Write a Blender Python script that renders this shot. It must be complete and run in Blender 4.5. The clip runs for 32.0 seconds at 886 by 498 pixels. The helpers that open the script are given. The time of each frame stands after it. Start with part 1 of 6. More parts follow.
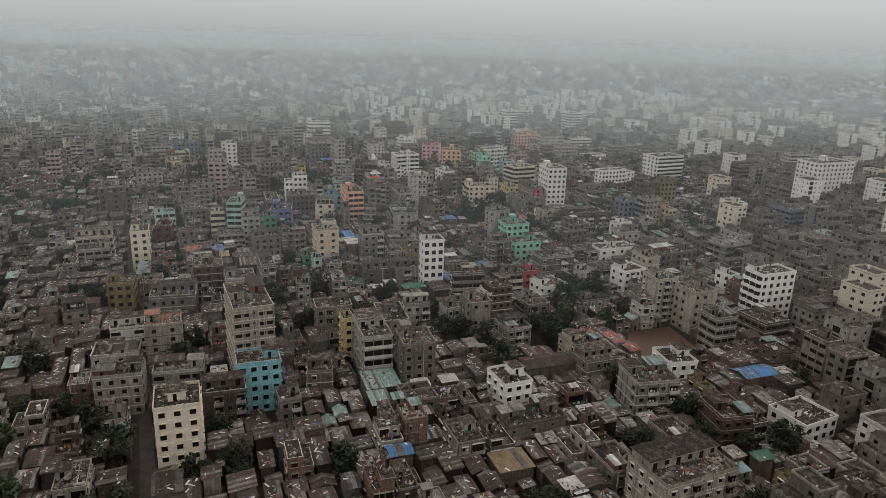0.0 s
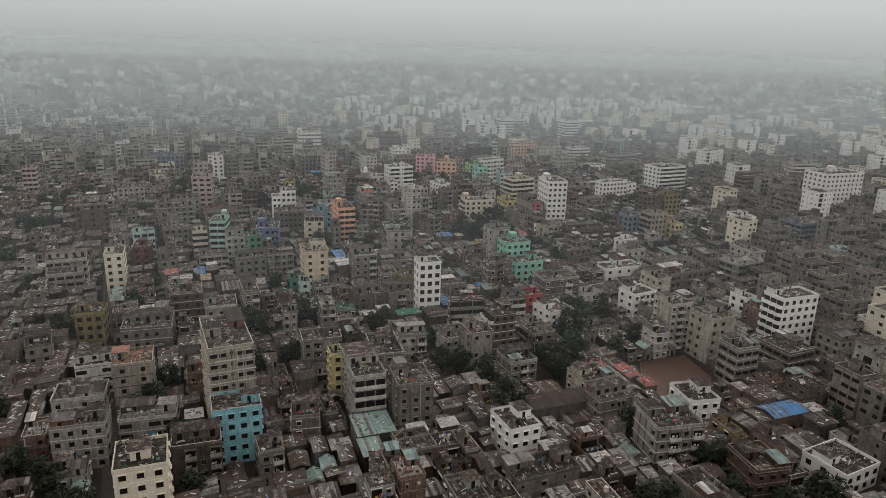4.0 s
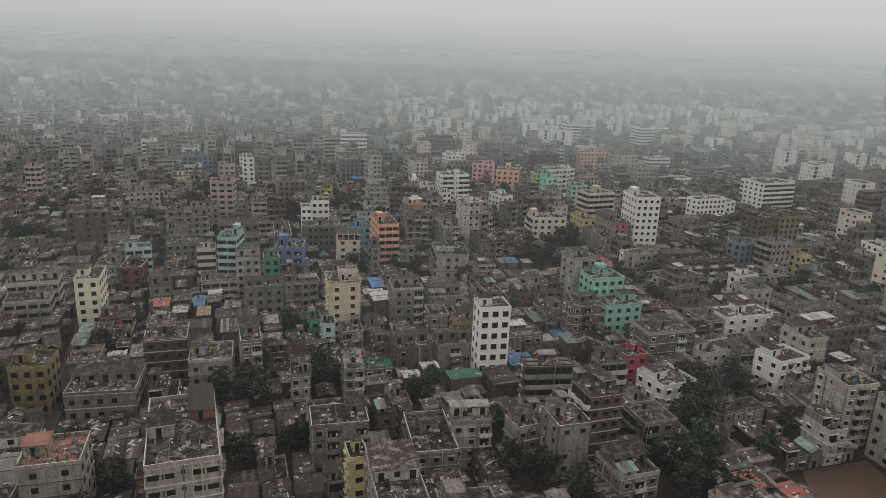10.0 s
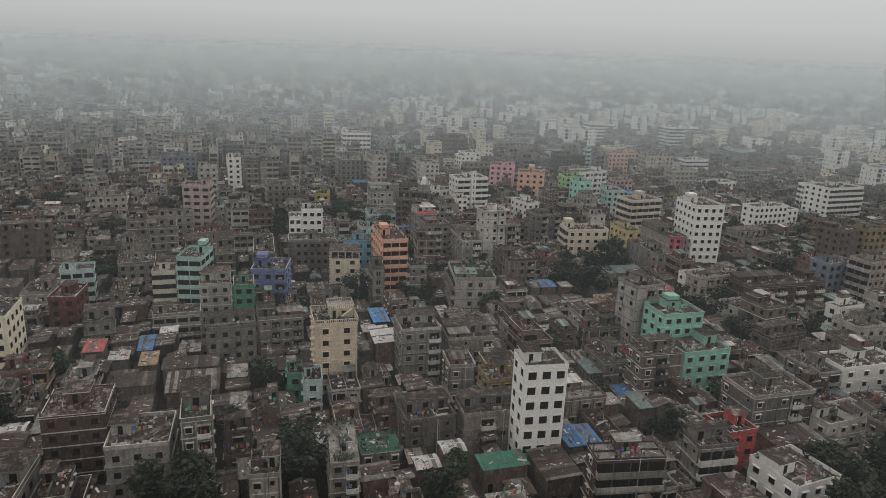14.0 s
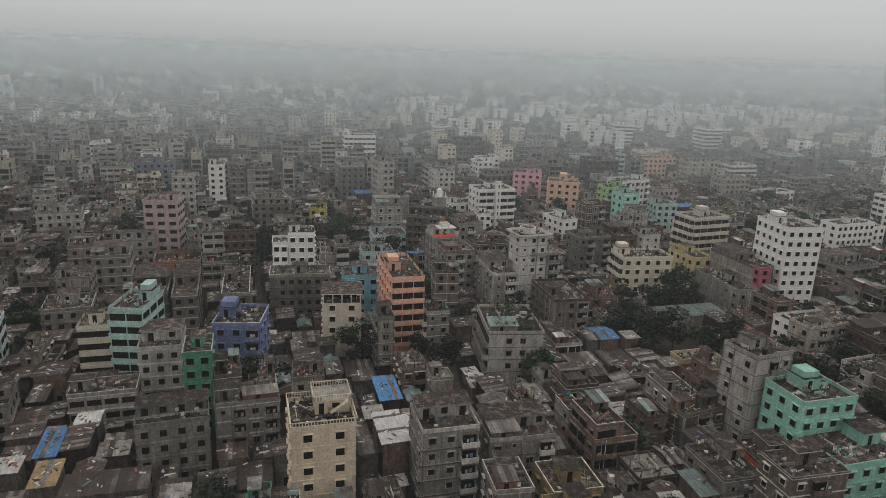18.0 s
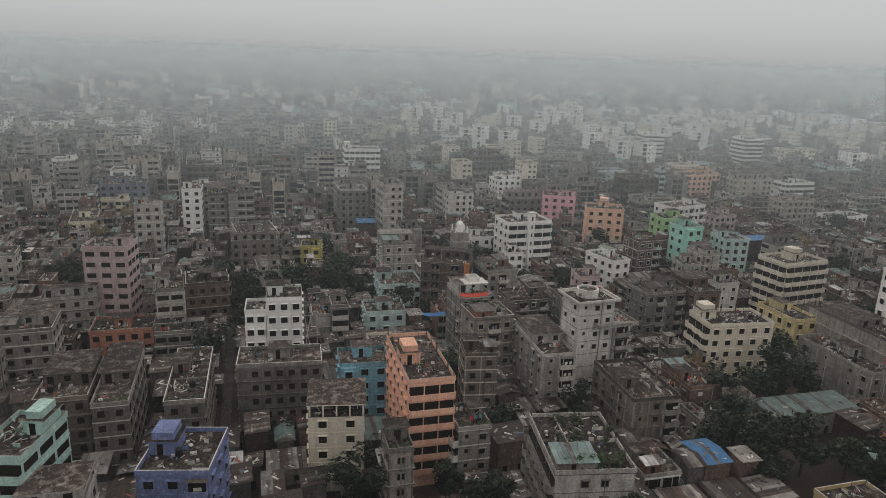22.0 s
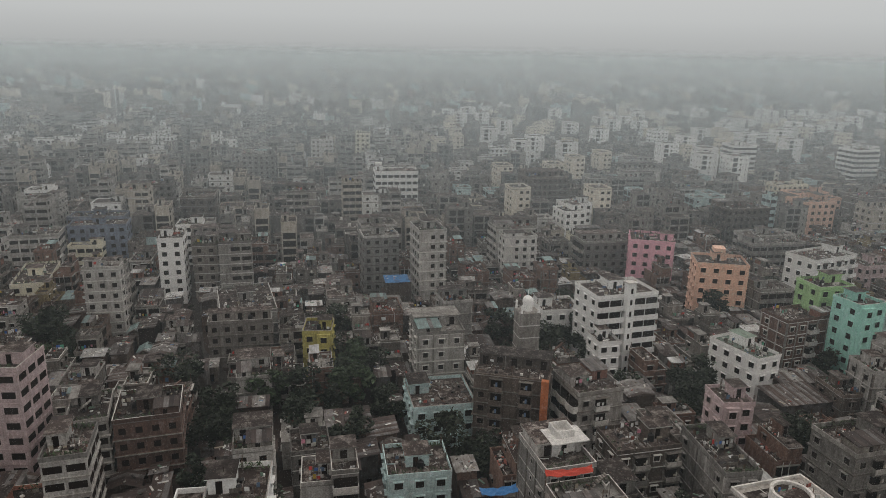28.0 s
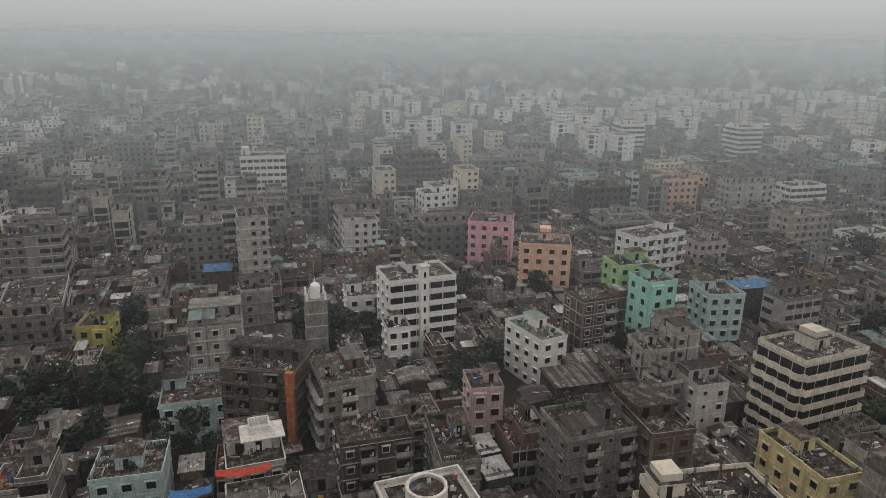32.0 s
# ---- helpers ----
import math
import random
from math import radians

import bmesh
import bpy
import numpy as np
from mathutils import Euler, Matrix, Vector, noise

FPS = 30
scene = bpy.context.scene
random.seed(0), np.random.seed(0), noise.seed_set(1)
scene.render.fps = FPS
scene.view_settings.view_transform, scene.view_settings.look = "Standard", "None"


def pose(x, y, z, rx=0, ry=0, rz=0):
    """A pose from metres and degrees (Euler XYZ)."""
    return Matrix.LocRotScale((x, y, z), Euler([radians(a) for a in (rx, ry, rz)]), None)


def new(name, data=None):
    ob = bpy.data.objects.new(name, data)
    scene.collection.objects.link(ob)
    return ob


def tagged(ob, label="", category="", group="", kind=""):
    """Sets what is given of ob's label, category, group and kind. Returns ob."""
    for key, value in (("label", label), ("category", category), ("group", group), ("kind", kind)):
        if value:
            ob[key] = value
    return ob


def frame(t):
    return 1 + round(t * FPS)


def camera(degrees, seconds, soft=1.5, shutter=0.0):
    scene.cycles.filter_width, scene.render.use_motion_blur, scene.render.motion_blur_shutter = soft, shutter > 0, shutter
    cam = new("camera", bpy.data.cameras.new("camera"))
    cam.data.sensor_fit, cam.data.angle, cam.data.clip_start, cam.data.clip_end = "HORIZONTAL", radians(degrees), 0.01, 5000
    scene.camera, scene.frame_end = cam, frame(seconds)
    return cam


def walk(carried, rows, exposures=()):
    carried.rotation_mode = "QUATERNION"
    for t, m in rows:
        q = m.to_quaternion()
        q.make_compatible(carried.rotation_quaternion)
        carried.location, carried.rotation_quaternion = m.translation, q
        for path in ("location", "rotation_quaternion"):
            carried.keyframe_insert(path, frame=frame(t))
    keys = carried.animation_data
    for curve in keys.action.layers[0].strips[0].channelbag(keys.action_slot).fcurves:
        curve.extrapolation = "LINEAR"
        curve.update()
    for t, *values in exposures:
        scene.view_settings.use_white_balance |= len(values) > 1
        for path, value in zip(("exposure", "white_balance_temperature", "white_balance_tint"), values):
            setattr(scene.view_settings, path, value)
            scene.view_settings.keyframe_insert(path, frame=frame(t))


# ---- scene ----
cam = camera(65.4, 32.0, soft=0.6)
METRES, EYE, TILT, LEAN, TURN = 395.0, 108.0, 0.0, 0.0, -20.5
EXPOSURES = [(0.0, 0.12), (8.0, 0.12), (14.0, 0.05), (24.0, 0.0), (32.0, -0.02)]
ROWS = [
    (0.0, 0.0, 0.0, 0.0, 0.57, -17.07, -1.87),
    (0.5, -0.0005, 0.0114, 0.0006, 0.54, -16.93, -1.89),
    (1.0, -0.001, 0.021, 0.0008, 0.44, -16.62, -1.79),
    (1.5, -0.0015, 0.0289, 0.0011, 0.36, -16.51, -1.71),
    (2.0, -0.002, 0.0344, 0.0013, 0.28, -16.28, -1.6),
    (2.5, -0.0023, 0.036, 0.0005, 0.24, -16.37, -1.46),
    (4.5, -0.004, 0.063, 0.001, -0.11, -16.48, -1.78),
    (5.0, -0.0046, 0.0749, 0.001, -0.18, -16.43, -1.84),
    (5.5, -0.0052, 0.0882, 0.0004, -0.24, -16.39, -1.88),
    (6.0, -0.0061, 0.1022, -0.0023, -0.23, -16.28, -1.93),
    (6.5, -0.0074, 0.117, -0.006, 0.25, -16.26, -2.02),
    (7.0, -0.0087, 0.1328, -0.0093, 1.39, -16.25, -2.12),
    (7.5, -0.0101, 0.1504, -0.0124, 2.7, -16.53, -2.14),
    (8.0, -0.0112, 0.166, -0.016, 3.37, -16.2, -2.18),
    (8.5, -0.0132, 0.1836, -0.0194, 3.75, -16.17, -2.23),
    (9.0, -0.0154, 0.2017, -0.0232, 3.97, -16.1, -2.25),
    (9.5, -0.018, 0.22, -0.0265, 4.15, -16.07, -2.3),
    (10.0, -0.0204, 0.2384, -0.0301, 4.3, -16.02, -2.31),
    (10.5, -0.0227, 0.2568, -0.0335, 4.41, -15.98, -2.32),
    (11.0, -0.0252, 0.2752, -0.0371, 4.48, -15.94, -2.29),
    (11.5, -0.0281, 0.2938, -0.0409, 4.53, -15.87, -2.31),
    (12.0, -0.0309, 0.3123, -0.0441, 4.56, -15.83, -2.29),
    (12.5, -0.0342, 0.3308, -0.0473, 4.56, -15.82, -2.3),
    (13.0, -0.0368, 0.3491, -0.0507, 4.62, -15.77, -2.28),
    (13.5, -0.0399, 0.3676, -0.0539, 4.71, -15.76, -2.31),
    (14.0, -0.043, 0.3861, -0.0568, 4.77, -15.77, -2.31),
    (14.5, -0.0464, 0.4047, -0.0607, 4.82, -15.7, -2.3),
    (16.5, -0.06, 0.4793, -0.0721, 5.03, -15.67, -2.3),
    (17.0, -0.0636, 0.4979, -0.072, 5.07, -15.71, -2.27),
    (17.5, -0.0672, 0.5162, -0.0719, 5.12, -15.71, -2.26),
    (18.0, -0.0706, 0.5348, -0.0723, 5.16, -15.66, -2.22),
    (18.5, -0.0744, 0.553, -0.0724, 5.16, -15.64, -2.23),
    (19.0, -0.0778, 0.5712, -0.0723, 5.21, -15.62, -2.24),
    (19.5, -0.0816, 0.5896, -0.0722, 5.23, -15.6, -2.24),
    (20.0, -0.0853, 0.6077, -0.0723, 5.27, -15.57, -2.23),
    (20.5, -0.0891, 0.6259, -0.0725, 5.31, -15.53, -2.22),
    (21.0, -0.093, 0.644, -0.0725, 5.34, -15.51, -2.16),
    (21.5, -0.0972, 0.6623, -0.0725, 5.33, -15.5, -2.15),
    (22.0, -0.1009, 0.6806, -0.0724, 5.36, -15.48, -2.13),
    (22.5, -0.1051, 0.6989, -0.0727, 5.34, -15.43, -2.16),
    (23.0, -0.1088, 0.7172, -0.0725, 5.37, -15.43, -2.13),
    (23.5, -0.1126, 0.7355, -0.0724, 5.39, -15.4, -2.08),
    (24.0, -0.1166, 0.7537, -0.0724, 5.39, -15.39, -2.07),
    (24.5, -0.1207, 0.7719, -0.0726, 5.36, -15.36, -2.1),
    (25.0, -0.1246, 0.7898, -0.0725, 5.37, -15.35, -2.11),
    (25.5, -0.1276, 0.8077, -0.0724, 5.44, -15.31, -2.02),
    (26.0, -0.1315, 0.8258, -0.0721, 5.45, -15.35, -2.08),
    (26.5, -0.1352, 0.8425, -0.0711, 5.62, -14.93, -1.86),
    (28.5, -0.1241, 0.8794, -0.0693, 9.21, -15.87, -1.03),
    (29.0, -0.1149, 0.8837, -0.0694, 8.98, -16.08, -0.85),
    (29.5, -0.1038, 0.8874, -0.0697, 8.3, -16.26, -0.76),
    (30.0, -0.092, 0.8902, -0.0699, 7.16, -16.42, -0.69),
    (30.5, -0.0774, 0.8931, -0.0704, 6.2, -16.54, -0.68),
    (31.0, -0.0617, 0.8959, -0.0709, 5.56, -16.66, -0.71),
    (31.5, -0.0448, 0.8988, -0.0712, 5.18, -16.78, -0.75),
    (32.0, -0.027, 0.9018, -0.0715, 4.89, -16.89, -0.77),
]
scene.cycles.transparent_max_bounces = 64
walk(cam, [(t, pose(0, 0, EYE, TILT, LEAN, TURN) @ pose(METRES * x, METRES * y, METRES * z, 90 + pitch, roll, yaw)) for t, x, y, z, yaw, pitch, roll in ROWS], EXPOSURES)

# ---- world and sun: a grey monsoon morning under closed cloud ----
world = bpy.data.worlds.new("overcast_sky")
scene.world = world
world.use_nodes = True
wn, wl = world.node_tree.nodes, world.node_tree.links
wn.clear()
w_out = wn.new("ShaderNodeOutputWorld")
w_bg = wn.new("ShaderNodeBackground")
w_sky = wn.new("ShaderNodeTexSky")
w_sky.sky_type, w_sky.sun_disc = "NISHITA", False
w_sky.sun_elevation, w_sky.sun_rotation = radians(55), radians(160)
w_sky.air_density, w_sky.dust_density, w_sky.ozone_density = 1.0, 4.0, 1.0
w_co = wn.new("ShaderNodeTexCoord")
w_sep = wn.new("ShaderNodeSeparateXYZ")
w_ramp = wn.new("ShaderNodeValToRGB")          # cloud: dim in the mist at the horizon, brighter overhead
for k, (p, c) in enumerate(((0.0, (0.43, 0.443, 0.443)), (0.015, (0.47, 0.482, 0.481)), (0.05, (0.56, 0.573, 0.571)),
                            (0.12, (0.64, 0.645, 0.64)), (0.45, (0.80, 0.755, 0.72)), (1.0, (0.98, 0.89, 0.83)))):
    e = w_ramp.color_ramp.elements[k] if k < 2 else w_ramp.color_ramp.elements.new(p)
    e.position, e.color = p, (*c, 1)
w_hsv = wn.new("ShaderNodeHueSaturation")
w_hsv.inputs["Saturation"].default_value, w_hsv.inputs["Value"].default_value = 0.25, 0.04
w_mix = wn.new("ShaderNodeMixRGB")
w_mix.inputs[0].default_value = 0.92
wl.new(w_co.outputs["Generated"], w_sep.inputs[0])
wl.new(w_sep.outputs["Z"], w_ramp.inputs[0])
wl.new(w_sky.outputs[0], w_hsv.inputs["Color"])
wl.new(w_hsv.outputs[0], w_mix.inputs[1])
wl.new(w_ramp.outputs[0], w_mix.inputs[2])
wl.new(w_mix.outputs[0], w_bg.inputs["Color"])
w_bg.inputs["Strength"].default_value = 1.0
wl.new(w_bg.outputs[0], w_out.inputs["Surface"])

sun_data = bpy.data.lights.new("sun", "SUN")
sun_data.energy, sun_data.angle, sun_data.color = 0.4, radians(40), (1.0, 0.97, 0.93)
sun = new("sun", sun_data)
sun.matrix_world = pose(0, 0, 400, 35, 0, 160)


# ---- materials ----
def shader(name, rough=0.9, metal=0.0):
    m = bpy.data.materials.new(name)
    m.use_nodes = True
    b = m.node_tree.nodes["Principled BSDF"]
    b.inputs["Roughness"].default_value, b.inputs["Metallic"].default_value = rough, metal
    b.inputs["Specular IOR Level"].default_value = 0.3
    return m, m.node_tree.nodes, m.node_tree.links, b


def noise_fac(n, l, scale, detail=4.0, stretch=(1, 1, 1), lo=0.35, hi=0.65, coords="Object"):
    """A noise from 0 to 1 in metres, stretched along an axis, with its contrast set by lo and hi."""
    co, mp, nz, mr = n.new("ShaderNodeTexCoord"), n.new("ShaderNodeMapping"), n.new("ShaderNodeTexNoise"), n.new("ShaderNodeMapRange")
    mp.inputs["Scale"].default_value = stretch
    nz.inputs["Scale"].default_value, nz.inputs["Detail"].default_value, nz.inputs["Roughness"].default_value = scale, detail, 0.62
    mr.inputs["From Min"].default_value, mr.inputs["From Max"].default_value = lo, hi
    info = n.new("ShaderNodeObjectInfo")
    add = n.new("ShaderNodeVectorMath")
    sc = n.new("ShaderNodeMath")
    sc.operation, sc.inputs[1].default_value = "MULTIPLY", 91.0
    l.new(info.outputs["Random"], sc.inputs[0])
    l.new(co.outputs[coords], add.inputs[0])
    l.new(sc.outputs[0], add.inputs[1])
    l.new(add.outputs[0], mp.inputs[0])
    l.new(mp.outputs[0], nz.inputs["Vector"])
    l.new(nz.outputs["Fac"], mr.inputs[0])
    return mr.outputs[0]


def blend(n, l, fac, a, b, kind="MIX"):
    """Mixes two colours or sockets."""
    mx = n.new("ShaderNodeMixRGB")
    mx.blend_type = kind
    for i, v in ((0, fac), (1, a), (2, b)):
        if isinstance(v, (int, float)):
            mx.inputs[i].default_value = v
        elif isinstance(v, tuple):
            mx.inputs[i].default_value = (*v, 1)
        else:
            l.new(v, mx.inputs[i])
    return mx.outputs[0]


def scaled(n, l, fac, k):
    mt = n.new("ShaderNodeMath")
    mt.operation, mt.inputs[1].default_value = "MULTIPLY", k
    l.new(fac, mt.inputs[0])
    return mt.outputs[0]


def bumpy(n, l, bsdf, fac, dist):
    bp = n.new("ShaderNodeBump")
    bp.inputs["Strength"].default_value, bp.inputs["Distance"].default_value = 0.6, dist
    l.new(fac, bp.inputs["Height"])
    l.new(bp.outputs[0], bsdf.inputs["Normal"])


def shade_by_object(n, l, col, lo, hi):
    """Brightens or darkens a colour a little from one house to the next."""
    info, mr, geo = n.new("ShaderNodeObjectInfo"), n.new("ShaderNodeMapRange"), n.new("ShaderNodeNewGeometry")
    add, fr = n.new("ShaderNodeMath"), n.new("ShaderNodeMath")
    add.operation, fr.operation = "ADD", "FRACT"
    mr.inputs["To Min"].default_value, mr.inputs["To Max"].default_value = lo, hi
    l.new(info.outputs["Random"], add.inputs[0])
    l.new(geo.outputs["Random Per Island"], add.inputs[1])
    l.new(add.outputs[0], fr.inputs[0])
    l.new(fr.outputs[0], mr.inputs[0])
    return blend(n, l, 1.0, col, mr.outputs[0], "MULTIPLY")


WALLS = {}


def wall(rgb, grime=0.55):
    """Painted or rendered plaster with rain streaks, mould and patches of wear."""
    key = (rgb, grime)
    if key not in WALLS:
        m, n, l, b = shader("plaster")
        vary = (0.40, 1.02) if max(rgb) - min(rgb) < 0.09 and max(rgb) < 0.62 else (0.9, 1.12)
        dirt = tuple(0.5 * c * 0.30 + 0.5 * g for c, g in zip(rgb, (0.052, 0.035, 0.029)))
        streak = noise_fac(n, l, 1.0, 5.0, (1.3, 1.3, 0.13), 0.42, 0.68)
        blotch = noise_fac(n, l, 0.5, 9.0, (1, 1, 0.8), 0.42, 0.66)
        flake = noise_fac(n, l, 1.6, 8.0, (1, 1, 0.7), 0.54, 0.62)
        grain = noise_fac(n, l, 3.5, 4.0, (1, 1, 1), 0.42, 0.62)
        c = blend(n, l, scaled(n, l, flake, 0.6), rgb, tuple(min(0.8, 0.15 + 1.15 * v) for v in rgb))
        c = blend(n, l, scaled(n, l, streak, grime), c, dirt)
        c = blend(n, l, scaled(n, l, blotch, grime * 0.95), c, dirt)
        c = blend(n, l, scaled(n, l, grain, 0.15 + 0.5 * grime), c, (0.034, 0.024, 0.020))
        l.new(shade_by_object(n, l, c, *vary), b.inputs["Base Color"])
        bumpy(n, l, b, grain, 0.02)
        WALLS[key] = m
    return WALLS[key]


def flat_surface(name, base, dark, pale, scale=0.35, rough=0.9, lo=0.72, hi=1.2):
    """Roofs and ground: moss, puddles, cement patches."""
    m, n, l, b = shader(name, rough)
    big = noise_fac(n, l, scale, 6.0, (1, 1, 1), 0.36, 0.64)
    mid = noise_fac(n, l, scale * 1.9, 12.0, (1, 1, 1), 0.50, 0.74)
    fine = noise_fac(n, l, 3.2, 6.0, (1, 1, 1), 0.46, 0.60)
    c = blend(n, l, big, base, dark)
    c = blend(n, l, scaled(n, l, mid, 0.85), c, pale)
    c = blend(n, l, scaled(n, l, fine, 0.6), c, dark)
    worn = noise_fac(n, l, 2.6, 9.0, (1, 0.5, 1), 0.57, 0.70)
    c = blend(n, l, scaled(n, l, worn, 0.55), c, pale)
    l.new(shade_by_object(n, l, c, lo, hi), b.inputs["Base Color"])
    bumpy(n, l, b, fine, 0.03)
    return m


def plain(name, rgb, rough=0.8, metal=0.0, vary=0.35):
    m, n, l, b = shader(name, rough, metal)
    f = noise_fac(n, l, 1.2, 5.0)
    c = blend(n, l, scaled(n, l, f, vary), rgb, tuple(0.35 * v for v in rgb))
    l.new(shade_by_object(n, l, c, 0.85, 1.1), b.inputs["Base Color"])
    return m


def corrugated(name, rgb, rust):
    """Corrugated iron sheets with rust in patches."""
    m, n, l, b = shader(name, 0.65, 0.0)
    f = noise_fac(n, l, 0.5, 6.0, (1, 1, 1), 0.4, 0.62)
    s = noise_fac(n, l, 1.4, 5.0, (2.2, 0.3, 1), 0.4, 0.65)
    c = blend(n, l, scaled(n, l, f, 0.8), rgb, rust)
    c = blend(n, l, scaled(n, l, s, 0.5), c, tuple(0.4 * v for v in rust))
    l.new(shade_by_object(n, l, c, 0.6, 1.35), b.inputs["Base Color"])
    return m


GREYS = [wall((0.36, 0.34, 0.315), 0.55), wall((0.43, 0.41, 0.38), 0.5), wall((0.25, 0.225, 0.20), 0.6), wall((0.48, 0.46, 0.43), 0.45),
         wall((0.34, 0.30, 0.26), 0.55), wall((0.19, 0.15, 0.125), 0.6), wall((0.56, 0.54, 0.51), 0.45), wall((0.22, 0.15, 0.12), 0.55)]
LOW_COATS = [wall((0.29, 0.26, 0.23), 0.58), wall((0.17, 0.125, 0.10), 0.58), wall((0.37, 0.34, 0.305), 0.54), wall((0.44, 0.415, 0.38), 0.5), wall((0.22, 0.135, 0.105), 0.52), wall((0.60, 0.575, 0.535), 0.45)]
ROOF = flat_surface("mossy_roof", (0.048, 0.035, 0.030), (0.019, 0.0135, 0.0115), (0.36, 0.32, 0.29), 0.3, 0.9, 0.45, 1.4)
ROOF_PALE = flat_surface("cement_roof", (0.30, 0.29, 0.27), (0.10, 0.095, 0.085), (0.42, 0.41, 0.39))
GROUND = flat_surface("earth", (0.045, 0.031, 0.025), (0.018, 0.014, 0.012), (0.075, 0.058, 0.048), 0.05, 0.9, 1.0, 1.0)
ASPHALT = flat_surface("lane_surface", (0.065, 0.058, 0.052), (0.035, 0.031, 0.028), (0.10, 0.09, 0.085), 0.2, 0.8, 1.0, 1.0)
CONCRETE = wall((0.28, 0.26, 0.23), 0.6)
# dark panes; the same near-black paints the shade in doorways and open rooms
GLASS_AND_SHADE = plain("dark_pane_and_shaded_opening", (0.018, 0.0135, 0.012), 0.25)
TRIM = wall((0.66, 0.64, 0.60), 0.3)
TRIM_GREY = wall((0.46, 0.44, 0.405), 0.42)
TIN_RUST = corrugated("rusty_iron", (0.044, 0.032, 0.028), (0.022, 0.013, 0.011))
TIN_BROWN = corrugated("brown_iron", (0.070, 0.049, 0.041), (0.030, 0.017, 0.0135))
TIN_DULL = corrugated("dull_iron", (0.26, 0.255, 0.245), (0.10, 0.082, 0.07))
TIN_GREY = corrugated("grey_iron", (0.16, 0.155, 0.15), (0.045, 0.032, 0.027))
TIN_NEW = corrugated("new_iron", (0.52, 0.53, 0.53), (0.28, 0.27, 0.25))
SCRAPS = [plain("scrap_cloth", c, 0.9) for c in ((0.66, 0.66, 0.63), (0.55, 0.53, 0.48), (0.42, 0.41, 0.38), (0.22, 0.20, 0.17), (0.30, 0.10, 0.08), (0.12, 0.18, 0.27), (0.14, 0.21, 0.16), (0.60, 0.60, 0.58), (0.34, 0.30, 0.24))]
CLOTHES = SCRAPS + [plain("washed_cloth", c, 0.9) for c in ((0.55, 0.08, 0.07), (0.07, 0.16, 0.42), (0.50, 0.36, 0.07), (0.10, 0.34, 0.22), (0.60, 0.24, 0.32), (0.72, 0.72, 0.70))]
BRICKWORK = wall((0.23, 0.11, 0.08), 0.45)
RUBBLE = plain("brick_rubble", (0.36, 0.13, 0.10), 0.9)
BARK = plain("bark", (0.06, 0.045, 0.035))
BLACK = plain("black_plastic", (0.012, 0.012, 0.013), 0.5)
REBAR = plain("rusty_steel", (0.09, 0.05, 0.035), 0.8)


def leaf_material(name, rgb):
    m, n, l, b = shader(name, 0.7)
    geo, mr = n.new("ShaderNodeNewGeometry"), n.new("ShaderNodeMapRange")
    mr.inputs["To Min"].default_value, mr.inputs["To Max"].default_value = 0.45, 1.5
    l.new(geo.outputs["Random Per Island"], mr.inputs[0])
    l.new(shade_by_object(n, l, blend(n, l, 1.0, rgb, mr.outputs[0], "MULTIPLY"), 0.7, 1.25), b.inputs["Base Color"])
    return m


LEAF = leaf_material("leaves", (0.036, 0.056, 0.026))
LEAF_DARK = leaf_material("dark_leaves", (0.018, 0.026, 0.014))


